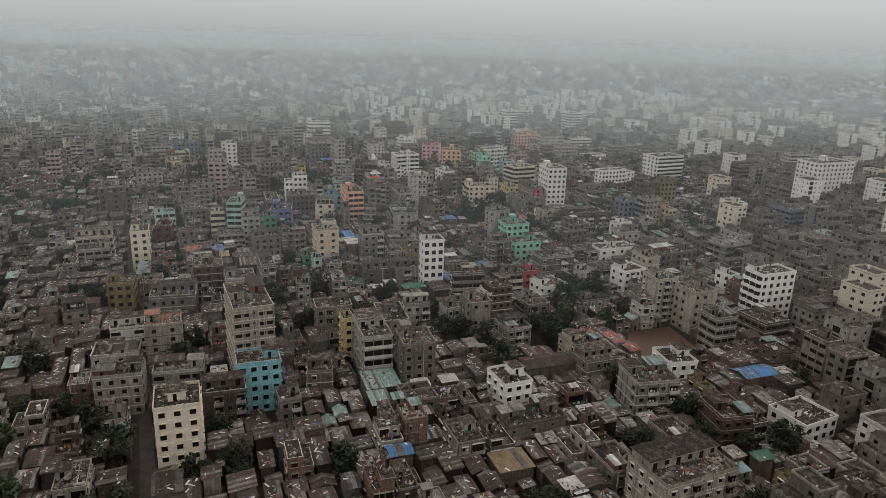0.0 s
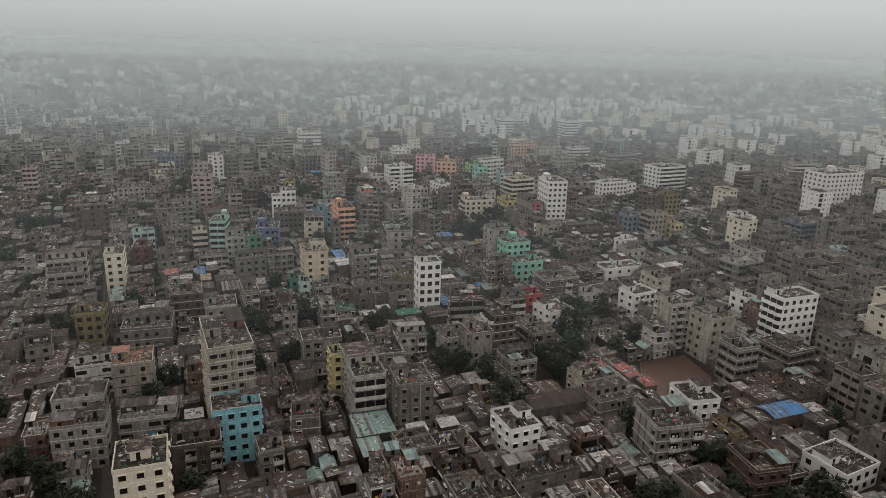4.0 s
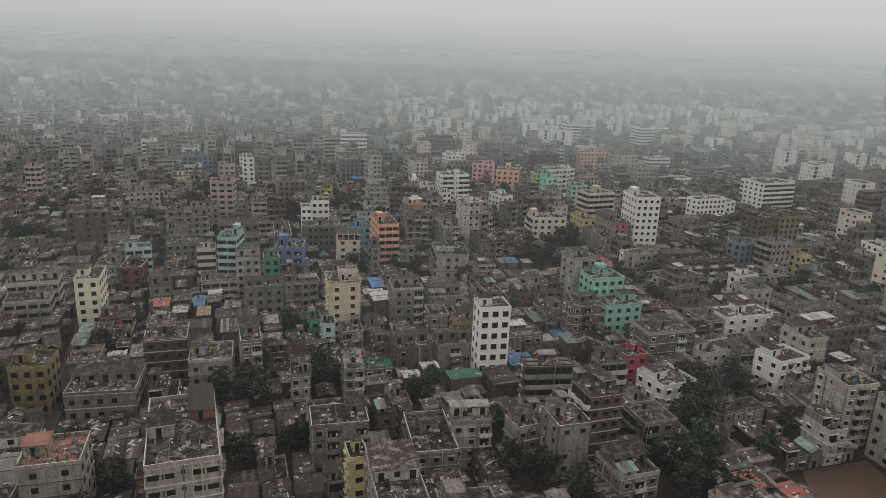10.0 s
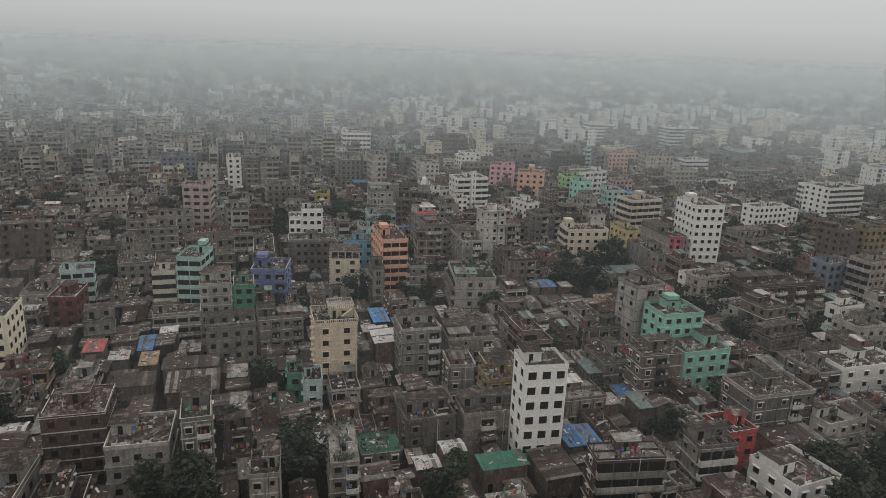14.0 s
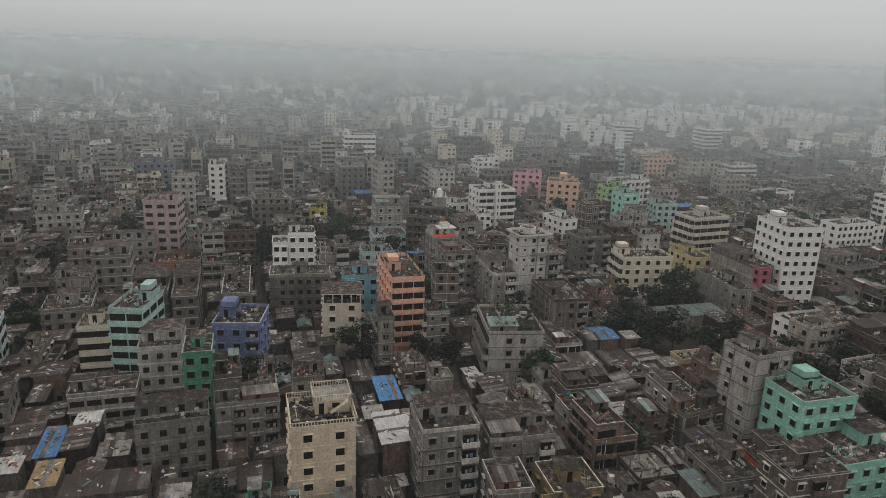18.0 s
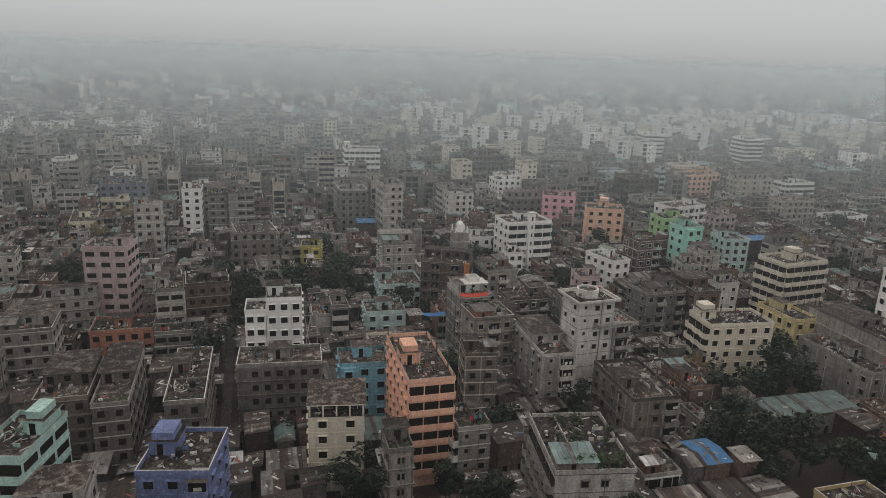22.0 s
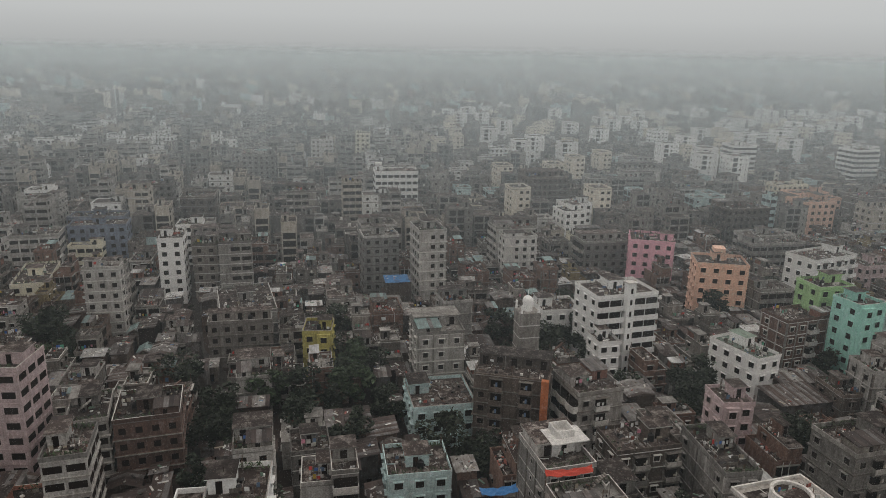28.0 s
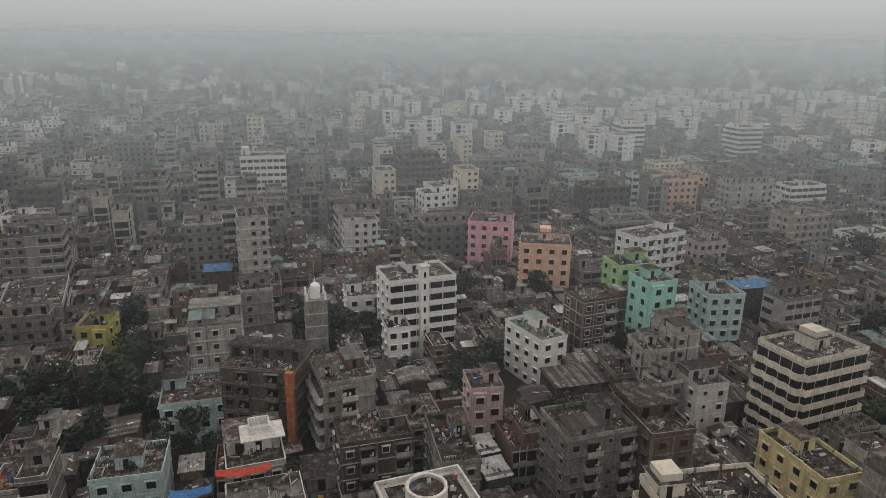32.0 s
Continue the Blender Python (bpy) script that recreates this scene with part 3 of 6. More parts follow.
def roofscape(t, w, d, h, mat, r):
    """A lean-to of bricks and tin, low walls, a flight of steps, washing and pots on a flat roof."""
    if min(w, d) > 4.5 and r.random() < 0.5:
        sw, sd = r.uniform(0.3, 0.6) * w, r.uniform(0.25, 0.45) * d
        sx, sy = r.choice((0.25, w - sw - 0.25)), r.choice((0.25, d - sd - 0.25, d - sd - 0.25))
        hh = r.uniform(1.7, 2.3)
        t.box(sx, sx + sw, sy, sy + sd, h, h + hh, r.choice((mat, mat, BRICKWORK, CONCRETE)))
        # the lean-to's door shade, painted as a dark box
        t.box(sx + sw * 0.35, sx + sw * 0.35 + 0.8, sy - 0.03, sy + 0.02, h + 0.05, h + 1.7, GLASS_AND_SHADE)
        tin = r.choice((TIN_GREY, TIN_RUST, TIN_DULL, TIN_NEW, TIN_RUST, TIN_BROWN, SHEET_TEAL))
        n = max(2, int(sw / 0.8))
        for i in range(n):
            u = sx - 0.25 + (sw + 0.5) * i / n
            t.box(u, u + (sw + 0.5) / n - 0.03, sy - 0.4, sy + sd + 0.2, h + hh + 0.04 * (i % 2), h + hh + 0.06 + 0.04 * (i % 2), tin if r.random() < 0.8 else TIN_GREY, None, (0, 0, 0.4, 0.4))
    if r.random() < 0.45:
        u = r.uniform(0.3, 0.7)
        if r.random() < 0.5:
            t.box(0.1, w - 0.1, d * u, d * u + 0.14, h, h + r.uniform(0.35, 0.9), r.choice((mat, TRIM_GREY, CONCRETE)))
        else:
            t.box(w * u, w * u + 0.14, 0.1, d - 0.1, h, h + r.uniform(0.35, 0.9), r.choice((mat, TRIM_GREY, CONCRETE)))
    if r.random() < 0.3 and w > 4:
        sx, sy = r.uniform(0.3, w - 3.2), r.uniform(0.4, d - 1.2)
        for k in range(8):
            t.box(sx + 0.3 * k, sx + 0.3 * k + 0.3, sy, sy + 0.8, h + 0.24 * k, h + 0.24 * (k + 1), mat)
    for _ in range(r.choice((0, 0, 1, 1, 2))):
        x0 = r.uniform(0.3, w * 0.4)
        washing(t, x0, min(w - 0.3, x0 + r.uniform(2.0, 5.0)), r.uniform(0.5, d - 0.5), h, r)
    if r.random() < 0.35:
        side = r.random() < 0.5
        for k in range(r.randint(5, 12)):
            px, py = (r.uniform(0.4, w - 0.4), r.choice((0.45, d - 0.45))) if side else (r.choice((0.45, w - 0.45)), r.uniform(0.4, d - 0.4))
            t.tube(px, py, h, h + 0.3, 0.13, 0.17, BRICKWORK, 6)
            for _ in range(12):
                s = r.uniform(0.15, 0.3)
                q = Vector((px + r.gauss(0, 0.2), py + r.gauss(0, 0.2), h + 0.35 + r.uniform(0, 0.6)))
                t.face([tuple(q), (q.x + r.uniform(-s, s), q.y + s, q.z + r.uniform(-s, s)), (q.x + s, q.y + r.uniform(-s, s), q.z + r.uniform(-s, s))], LEAF)


def clutter(b, w, d, hgt, mat, r):
    """What lies about on a roof: rubble, crates, potted plants, a drum."""
    t = Geo()
    scatter(t, w, d, hgt, mat, r, int(w * d / 1.7))
    if mat in PLAIN_COATS:
        roofscape(t, w, d, hgt + 0.14, mat, r)
    if r.random() < 0.4:
        for _ in range(150):
            px, py, pz, s = r.uniform(0.3, w - 0.3), r.choice((r.uniform(0.3, 1.2), r.uniform(d - 1.4, d - 0.3))), hgt + r.uniform(0.3, 1.2), r.uniform(0.2, 0.5)
            p, q, c = r.uniform(-s, s), r.uniform(-s, s), r.uniform(-s, s)
            t.face([(px, py, pz), (px + p, py + s, pz + c), (px + s, py + q, pz - c)], LEAF)
    tagged(part("roof_clutter", t, b), kind="stuff")
    if r.random() < 0.3:
        tank = part("water_tank", TANK, b, "black plastic water tank", pose(w * r.uniform(0.2, 0.8), d * r.uniform(0.2, 0.45), hgt + 0.14))
        part("lid", TANK_LID, tank)


TANK = Geo().tube(0, 0, 0, 1.25, 0.6, 0.6, BLACK, 12).tube(0, 0, 1.25, 1.5, 0.6, 0.2, BLACK, 12).mesh("water_tank")
TANK_LID = Geo().tube(0, 0, 1.5, 1.6, 0.22, 0.2, BLACK, 10).mesh("lid")
sg = Geo().box(-0.15, 0.15, -0.15, 0.15, 0, 1.1, CONCRETE)
for sx_, sy_ in ((-0.1, -0.1), (0.1, -0.1), (0.1, 0.1), (-0.1, 0.1)):
    sg.box(sx_ - 0.02, sx_ + 0.02, sy_ - 0.02, sy_ + 0.02, 1.1, 2.2, REBAR)
stub_mesh = sg.mesh("column_stub")


def balustrade(b, x0, x1, y0, y1, z, mat):
    """A pale rail on small posts round a terrace."""
    g = Geo().ring(x0, x1, y0, y1, z + 0.8, z + 0.95, 0.14, mat)
    for a, c, fixed, along in ((x0, x1, y0, True), (x0, x1, y1 - 0.12, True), (y0, y1, x0, False), (y0, y1, x1 - 0.12, False)):
        n = max(2, int((c - a) / 0.5))
        for i in range(n + 1):
            u = a + (c - a - 0.12) * i / n
            if along:
                g.box(u, u + 0.12, fixed, fixed + 0.12, z, z + 0.8, mat)
            else:
                g.box(fixed, fixed + 0.12, u, u + 0.12, z, z + 0.8, mat)
    part("balustrade", g, b)


def flight(b, x, y, z, rise, wide, mat):
    """Open steps that climb along x."""
    n = round(rise / 0.19)
    g = Geo()
    for k in range(n):
        g.box(x + 0.26 * k, x + 0.26 * k + 0.28, y, y + wide, z + rise * k / n + 0.02, z + rise * (k + 1) / n, mat)
    part("stair", g, b)


# ---- occupancy of the plots, one cell a metre ----
OX, OY, NX, NY = -420, -10, 1250, 1150
taken = np.zeros((NX, NY), dtype=bool)


def occupy(x, y, w, d, grow=0.5):
    taken[max(0, int(x - OX - grow)):max(0, int(math.ceil(x - OX + w + grow))), max(0, int(y - OY - grow)):max(0, int(math.ceil(y - OY + d + grow)))] = True


def is_free(x, y, w, d):
    i, j = int(x - OX), int(y - OY)
    if i < 0 or j < 0 or i + w >= NX or j + d >= NY:
        return False
    return not taken[i:i + int(math.ceil(w)), j:j + int(math.ceil(d))].any()

ROOF_CLAY = flat_surface("clay_terrace", (0.30, 0.15, 0.115), (0.16, 0.085, 0.065), (0.36, 0.20, 0.16), 0.4, 0.85, 0.95, 1.05)
SHEET_GREEN = corrugated("green_sheet", (0.035, 0.15, 0.105), (0.03, 0.10, 0.075))
SHEET_BLUE = corrugated("blue_sheet", (0.06, 0.20, 0.42), (0.05, 0.14, 0.30))
SHEET_RED = corrugated("red_sheet", (0.36, 0.10, 0.085), (0.22, 0.06, 0.05))
SHEET_TEAL = corrugated("teal_sheet", (0.20, 0.29, 0.28), (0.12, 0.15, 0.15))
SHEET_WHITE = corrugated("white_sheet", (0.78, 0.79, 0.80), (0.60, 0.60, 0.60))
SHEET_OCHRE = corrugated("yellow_sheet", (0.26, 0.19, 0.10), (0.16, 0.11, 0.06))
ROOF_GREEN = flat_surface("green_roof", (0.20, 0.27, 0.22), (0.09, 0.11, 0.09), (0.30, 0.36, 0.31))
COLOURS = {
    "white": ((0.82, 0.82, 0.80), 0.10), "cream": ((0.62, 0.56, 0.455), 0.18), "cream_yellow": ((0.64, 0.60, 0.46), 0.18), "tan": ((0.58, 0.485, 0.365), 0.2),
    "beige": ((0.52, 0.47, 0.395), 0.42), "beige_dark": ((0.43, 0.385, 0.325), 0.5), "pale_grey": ((0.56, 0.54, 0.505), 0.45), "grey": ((0.41, 0.39, 0.36), 0.52),
    "light_grey": ((0.68, 0.665, 0.63), 0.34), "sand": ((0.58, 0.53, 0.44), 0.28),
    "brown": ((0.235, 0.19, 0.16), 0.55), "brown_grey": ((0.36, 0.325, 0.29), 0.52), "brick": ((0.16, 0.095, 0.073), 0.55), "ochre": ((0.30, 0.235, 0.11), 0.5),
    "cyan": ((0.20, 0.45, 0.52), 0.35), "pale_cyan": ((0.42, 0.56, 0.56), 0.35), "sky_blue": ((0.17, 0.39, 0.51), 0.3), "blue": ((0.13, 0.17, 0.34), 0.3),
    "teal": ((0.24, 0.50, 0.415), 0.22), "mint": ((0.27, 0.55, 0.465), 0.18), "mint_dark": ((0.34, 0.52, 0.48), 0.28), "lime": ((0.33, 0.53, 0.24), 0.3),
    "red": ((0.42, 0.06, 0.06), 0.4), "dark_red": ((0.14, 0.035, 0.03), 0.4), "magenta": ((0.38, 0.09, 0.13), 0.35), "pink": ((0.64, 0.34, 0.40), 0.25),
    "pale_pink": ((0.55, 0.43, 0.43), 0.35), "orange": ((0.66, 0.36, 0.25), 0.18), "peach": ((0.68, 0.42, 0.31), 0.2), "yellow": ((0.60, 0.50, 0.26), 0.35),
    "ochre_yellow": ((0.46, 0.36, 0.19), 0.4), "olive": ((0.38, 0.34, 0.08), 0.35), "blue_grey": ((0.20, 0.24, 0.32), 0.4), "green": ((0.08, 0.30, 0.20), 0.35), "orange_red": ((0.36, 0.15, 0.10), 0.4)}
COLOURS = {k: (tuple(min(0.82, (1.2 if max(rgb) - min(rgb) > 0.13 and max(rgb) > 0.3 else 1.0) * (0.93 * v + 0.07 * (0.3 * rgb[0] + 0.6 * rgb[1] + 0.1 * rgb[2]))) for v in rgb), g) for k, (rgb, g) in COLOURS.items()}
PLAIN_COATS += [wall(*COLOURS[k]) for k in ("grey", "pale_grey", "light_grey", "brown", "brown_grey", "brick", "beige", "beige_dark")]
TONE = {"mint_dark": "mint green", "beige_dark": "dirty beige", "dark_red": "dark red", "brick": "bare brown brick"}


def placed(x, y, w, d, floors, colour, rot=0.0, **kw):
    """One block of known plot and paint."""
    occupy(min(x, x + d * math.sin(-radians(rot))), y, w, d, 0.9)
    tone = TONE.get(colour, colour.replace("_", " "))
    if "label" not in kw:
        extra = "balconies and " if kw.get("balcony") or kw.get("strips") else ""
        state = "bare column stubs on top" if kw.get("unfinished") else "a flat roof"
        kw["label"] = f"{tone} {floors}-storey block with {extra}{state}"
    kw.setdefault("detail", y < 545 and abs(x - 0.30 * y - 15) < (80 if "grey" in colour or "brown" in colour else 95))
    if colour == "grey" and "balcony" not in kw:
        colour = ("grey", "grey", "pale_grey", "brown_grey", "grey", "light_grey")[int(x * 7 + y * 3) % 6]
    rgb, grime = COLOURS[colour]
    return house(x, y, w, d, floors, wall(rgb, grime), rot, **kw)


def shed_meshes(w, d, h, tin, r, gable=None, along=None, rise=None):
    """A low house under corrugated iron: walls, and slopes of sheets in one folded skin."""
    mat = r.choice((GREYS[0], GREYS[2], GREYS[4], GREYS[5], GREYS[5], GREYS[7], TIN_RUST, TIN_GREY, TIN_BROWN))
    g = Geo().box(0, w, 0, d, 0, h, mat)
    for i in range(max(1, int(w / 3))):
        u = (i + 0.5) * w / max(1, int(w / 3))
        g.box(u - 0.5, u + 0.5, -0.03, 0.02, 0.9 if i % 2 else 0.05, 2.0, GLASS_AND_SHADE)
    t = Geo()
    rise = r.uniform(0.4, 1.1) if rise is None else rise
    gable = r.random() < 0.3 if gable is None else gable
    along = r.random() < 0.5 if along is None else along
    L, W = (w, d) if along else (d, w)

    tones = {TIN_RUST: (TIN_RUST, TIN_RUST, TIN_BROWN, TIN_BROWN, TIN_GREY), TIN_GREY: (TIN_GREY, TIN_GREY, TIN_DULL, TIN_BROWN, TIN_RUST)}.get(tin, (tin, tin, tin, tin, tin, TIN_GREY))

    def sheets(cross):
        k, m, n = len(t.v), len(cross), max(2, int((L + 0.8) / 0.85)) * 2
        for i in range(n + 1):
            u = -0.4 + (L + 0.8) * i / n
            o, slip = 0.05 * (i % 2) + r.uniform(0, 0.03), r.uniform(-0.1, 0.1)
            t.v += [((u, v + slip, z + o) if along else (v + slip, u, z + o)) for v, z in cross]
        for i in range(n):
            if i % 2 == 0:
                mm = r.choice(tones)
            for c in range(m - 1):
                q = (k + i * m + c, k + (i + 1) * m + c, k + (i + 1) * m + c + 1, k + i * m + c + 1)
                t.f.append(q if along else q[::-1])
                t.m.append(t.slot(mm))

    if gable:
        sheets([(-0.45, h), (W / 2, h + rise), (W + 0.45, h)])
        for u in (0, L):
            p = [(u, 0, h - 0.05), (u, W, h - 0.05), (u, W / 2, h + rise - 0.06)]
            g.face([q if along else (q[1], q[0], q[2]) for q in p], mat)
    else:
        sheets([(-0.45, h + 0.08), (W + 0.45, h + 0.08 + rise * 0.6)])
    for _ in range(r.randint(4, 14)):
        px, py, s = r.uniform(0, w - 0.8), r.uniform(0, d - 0.8), r.uniform(0.15, 0.7)
        zt = h + (rise * (1 - abs((py if along else px) / W - 0.5) * 2) if gable else 0.08 + rise * 0.6 * (py if along else px) / W)
        t.plank(px + 0.3, py + 0.3, zt + 0.05, s * r.uniform(1, 3), s * 0.6, 0.12, r.uniform(0, 3), 0, r.choice([TIN_RUST, CONCRETE, BLACK, TRIM, TIN_NEW, TIN_GREY, TIN_RUST] + SCRAPS))
    return g.mesh("wall"), t.mesh("roof")


def placed_shed(x, y, w, d, tin, h=3.6, gable=False, along=True, label="long low house under grey corrugated iron sheets", rise=0.7):
    r = random.Random(int(x * 5 + y))
    occupy(x, y, w, d, 0.6)
    a, b = shed_meshes(w, d, h, tin, r, gable, along, rise)
    o = new("tin_roofed_house", a)
    o.matrix_basis = pose(x, y, 0)
    part("roof", b, o)
    return tagged(o, label, "house")



# ---- ground ----
gg = Geo()
gg.face([(-4000, -600, 0), (4500, -600, 0), (4500, 4800, 0), (-4000, 4800, 0)], GROUND)
tagged(new("ground", gg.mesh("ground")), "dark damp earth between the houses", "ground", kind="structure")

# ---- lanes and the pond ----
def strip_surface(name, pts, half, mat, label, z=0.03):
    """A lane that follows a line of points; its plots stay open."""
    g = Geo()
    for (x0, y0), (x1, y1) in zip(pts, pts[1:]):
        g.face([(x0 - half, y0, z), (x0 + half, y0, z), (x1 + half, y1, z), (x1 - half, y1, z)], mat)
        for i in range(int(abs(y1 - y0)) + 1):
            u = i / max(1, int(abs(y1 - y0)))
            occupy(x0 + (x1 - x0) * u - half * 0.6, y0 + (y1 - y0) * u, half * 1.2, 1, 0)
    tagged(new(name, g.mesh(name)), label, "road", kind="structure")


strip_surface("road", [(49, 400), (49, 457), (52, 512), (44, 530), (35, 587), (27, 634), (10, 760), (-20, 980)], 1.1, ASPHALT, "narrow grey city lane between house fronts")
strip_surface("road", [(72, 215), (79, 252), (91, 314), (94, 351), (98, 374), (101, 400)], 1.6, ASPHALT, "narrow grey back lane between houses")
strip_surface("road", [(-14, 120), (-16, 170), (-19, 218), (-21, 237), (-26, 300), (-36, 420)], 1.8, ASPHALT, "dark narrow lane between house fronts")
POND = plain("muddy_water", (0.095, 0.058, 0.042), 0.35, 0.0, 0.35)
pg = Geo()
pg.face([(146, 174, 0.05), (162, 179, 0.05), (173, 190, 0.05), (176, 208, 0.05), (156, 208, 0.05), (145, 191, 0.05)], POND)
tagged(new("water", pg.mesh("water")), "muddy brown pond between the houses", "pond", kind="structure")
occupy(145, 174, 30, 34, 0)
occupy(147, 233, 18, 20, 0)
occupy(102, 351, 9, 9, 0)

# ---- blocks that can be told apart ----
placed(8.7, 197.6, 11.7, 23.4, 9, "beige_dark", 3.7, win=(1.9, 1.2), bays=5, balcony=9, skip=2, height=28.7, label="tall beige-grey block with rows of paired windows")
placed(8.4, 187.8, 12.3, 9.7, 5, "cyan", 0.0, height=15.6)
placed(-12.9, 163.0, 10.9, 11.8, 6, "cream", 0.0, bays=3)
placed(-1.7, 179.1, 11.6, 8.1, 4, "brown", -1.8)
placed(-17.7, 222.8, 11.1, 11.0, 5, "beige_dark", 0.0, roof=ROOF_CLAY, bays=2, sides="SE", height=16.0, label="beige five-storey block with a clay-red roof terrace")
placed(-33.6, 275.8, 9.1, 10.0, 4, "ochre", -5.5, height=13.2)
placed(-18.2, 263.0, 16.4, 14.0, 3, "grey", -4.1, bays=5, height=10.8)
placed(47.1, 193.8, 9.2, 19.1, 5, "pale_grey", -2.2, height=16.7)
placed(56.9, 183.1, 10.0, 12.0, 6, "brown_grey", -3.9, top="stair tank", height=17.9)
placed(83.2, 165.7, 9.4, 11.7, 3, "white", 3.7)
placed(76.7, 148.4, 18.2, 9.0, 2, "brown_grey", 2.5, bays=6)
placed(117.7, 149.1, 13.5, 12.5, 4, "grey", -8.0, balcony=2, height=13.0)
placed(140.8, 163.7, 9.9, 11.8, 3, "white", -8.0)
placed(172.6, 214.6, 9.4, 11.0, 6, "beige", -4.0, balcony=2, sides="SW", height=17.3)
placed(178.0, 199.0, 11.0, 11.5, 5, "beige_dark", 0.0, height=17.0)
placed(209.5, 198.0, 17.0, 9.5, 7, "white", 0.0, sides="SW", strips="W", height=21.8, label="white seven-storey block with rounded balconies along one side")
placed(217.1, 222.6, 5.8, 8.2, 4, "white", 8.0, sides="SW")
placed(174.9, 182.0, 9.2, 9.0, 4, "grey", 0.0, height=13.3)
placed(129.0, 126.5, 9.1, 11.5, 4, "brick", -8.0)
placed(157.5, 124.5, 14.0, 12.5, 2, "white", 7.0)
placed(92.6, 102.7, 20.4, 13.5, 5, "beige_dark", 3.7, balcony=3)
placed(91.4, 268.2, 9.2, 8.2, 7, "white", -4.7, height=24.0, bays=3, win=(1.8, 1.75), shade=False, bands=False)
placed(135.2, 238.1, 11.5, 11.4, 3, "white", 8.0)
placed(146.1, 290.4, 14.3, 11.0, 4, "teal", 1.7)
placed(146.6, 301.9, 12.5, 10.4, 6, "teal", 0.0, top="stair tank")
placed(135.3, 257.8, 7.3, 8.0, 3, "red", 2.6)
placed(147.6, 265.8, 17.0, 11.3, 4, "grey", 0.0, top="stair")
placed(187.8, 279.8, 20.8, 10.0, 3, "white", 0.0, bays=4)
placed(174.7, 239.3, 11.9, 9.4, 4, "white", 8.0, balcony=2)
placed(190.1, 245.8, 7.2, 11.3, 5, "beige", 0.0)
placed(92.5, 215.9, 8.1, 9.4, 5, "brown_grey", 0.0, unfinished=True)
placed(103.3, 221.8, 8.5, 9.2, 6, "brick", 1.8, unfinished=True)
placed(-28.1, 329.7, 7.6, 13.8, 6, "cream_yellow", 0.0, bays=2, sides="SE")
placed(-19.0, 360.7, 7.5, 11.4, 4, "dark_red", -5.6, sides="SE")
placed(-19.0, 376.4, 9.6, 7.3, 5, "pale_cyan", 7.7, sides="SE")
tan_block = placed(52.8, 311.4, 10.7, 10.4, 6, "tan", 0.0, bays=2, top="rim")
TAN = wall(*COLOURS["tan"])
part("roof_room", Geo().box(4.3, 10.3, 4.9, 10.0, 18.74, 21.3, TAN).box(4.0, 10.6, 4.6, 10.3, 21.3, 21.46, TAN, ROOF_PALE).box(5.0, 5.9, 4.86, 4.95, 18.8, 20.8, GLASS_AND_SHADE).box(7.3, 8.6, 4.86, 4.95, 19.6, 20.7, GLASS_AND_SHADE), tan_block)
balustrade(tan_block, 4.0, 10.6, 4.6, 10.3, 21.46, TAN)
balustrade(tan_block, -0.3, 11.0, -0.3, 10.7, 19.5, TAN)
flight(tan_block, 6.2, 3.6, 18.74, 2.7, 0.9, TAN)
placed(64.9, 380.2, 10.1, 10.0, 5, "cream", -8.0, bays=2, top="none", floor_top=True)
placed(82.9, 377.8, 8.8, 21.8, 7, "orange", 0.0, strips="S", top="stair tank")
placed(38.0, 365.6, 10.8, 12.6, 5, "blue", -11.5, sides="SE", balcony=3, top="stair tank", height=16.8)
placed(16.0, 367.0, 7.5, 13.0, 7, "mint_dark", -14.0, sides="SE", strips="S", height=21.4, top="stair tank")
placed(8.0, 371.8, 6.9, 9.0, 5, "cream", 0.0, sides="SE", strips="W", bays=5)
placed(73.1, 400.1, 10.4, 8.5, 5, "sky_blue", -2.7)
placed(52.0, 403.0, 17.4, 9.0, 5, "grey", -4.0, bays=7, sides="S", balcony=0, height=15.8)
placed(58.6, 423.0, 8.2, 9.5, 7, "white", -3.0, bays=3, sides="SE", height=23.0, top="stair", label="white seven-storey house above a narrow lane")
placed(53.7, 424.2, 4.8, 8.0, 6, "white", -3.0, bays=2, sides="SE", height=19.8, top="rim", label="white six-storey wing with an open roof terrace")
placed(10.3, 468.6, 11.9, 10.0, 8, "pale_pink", -8.0, sides="SE", bays=3, win=(2.4, 1.3), balcony=3)
placed(214.5, 386.0, 12.5, 17.5, 9, "white", -8.0, sides="SW", bays=4, height=29.6, top="stair tank")
placed(168.4, 406.4, 18.0, 10.5, 5, "cream", -5.0, strips="W", bays=5, top="stair tank")
placed(200.0, 412.1, 8.0, 15.0, 4, "yellow", 0.0, sides="SW")
placed(205.4, 385.2, 4.4, 2.7, 6, "magenta", 0.0, top="rim", height=16.6, bays=1, label="narrow pink-red end bay of a long block")
placed(205.4, 488.6, 10.5, 9.0, 8, "lime", 0.0, height=23.4)
placed(213.7, 433.0, 17.1, 11.4, 7, "sand", 7.2, strips="SW", top="stair tank")
placed(137.6, 511.3, 11.5, 11.0, 4, "white", -1.9)
placed(72.1, 506.8, 7.2, 9.0, 4, "olive", -8.0, sides="SE")
placed(98.9, 491.0, 11.4, 12.0, 5, "pale_grey", 0.0, roof=ROOF_PALE, height=16.6)
placed(225.4, 477.6, 9.8, 10.8, 6, "pale_cyan", -8.0, height=17.6)
placed(247.0, 474.6, 12.1, 8.1, 5, "pale_grey", 4.6)
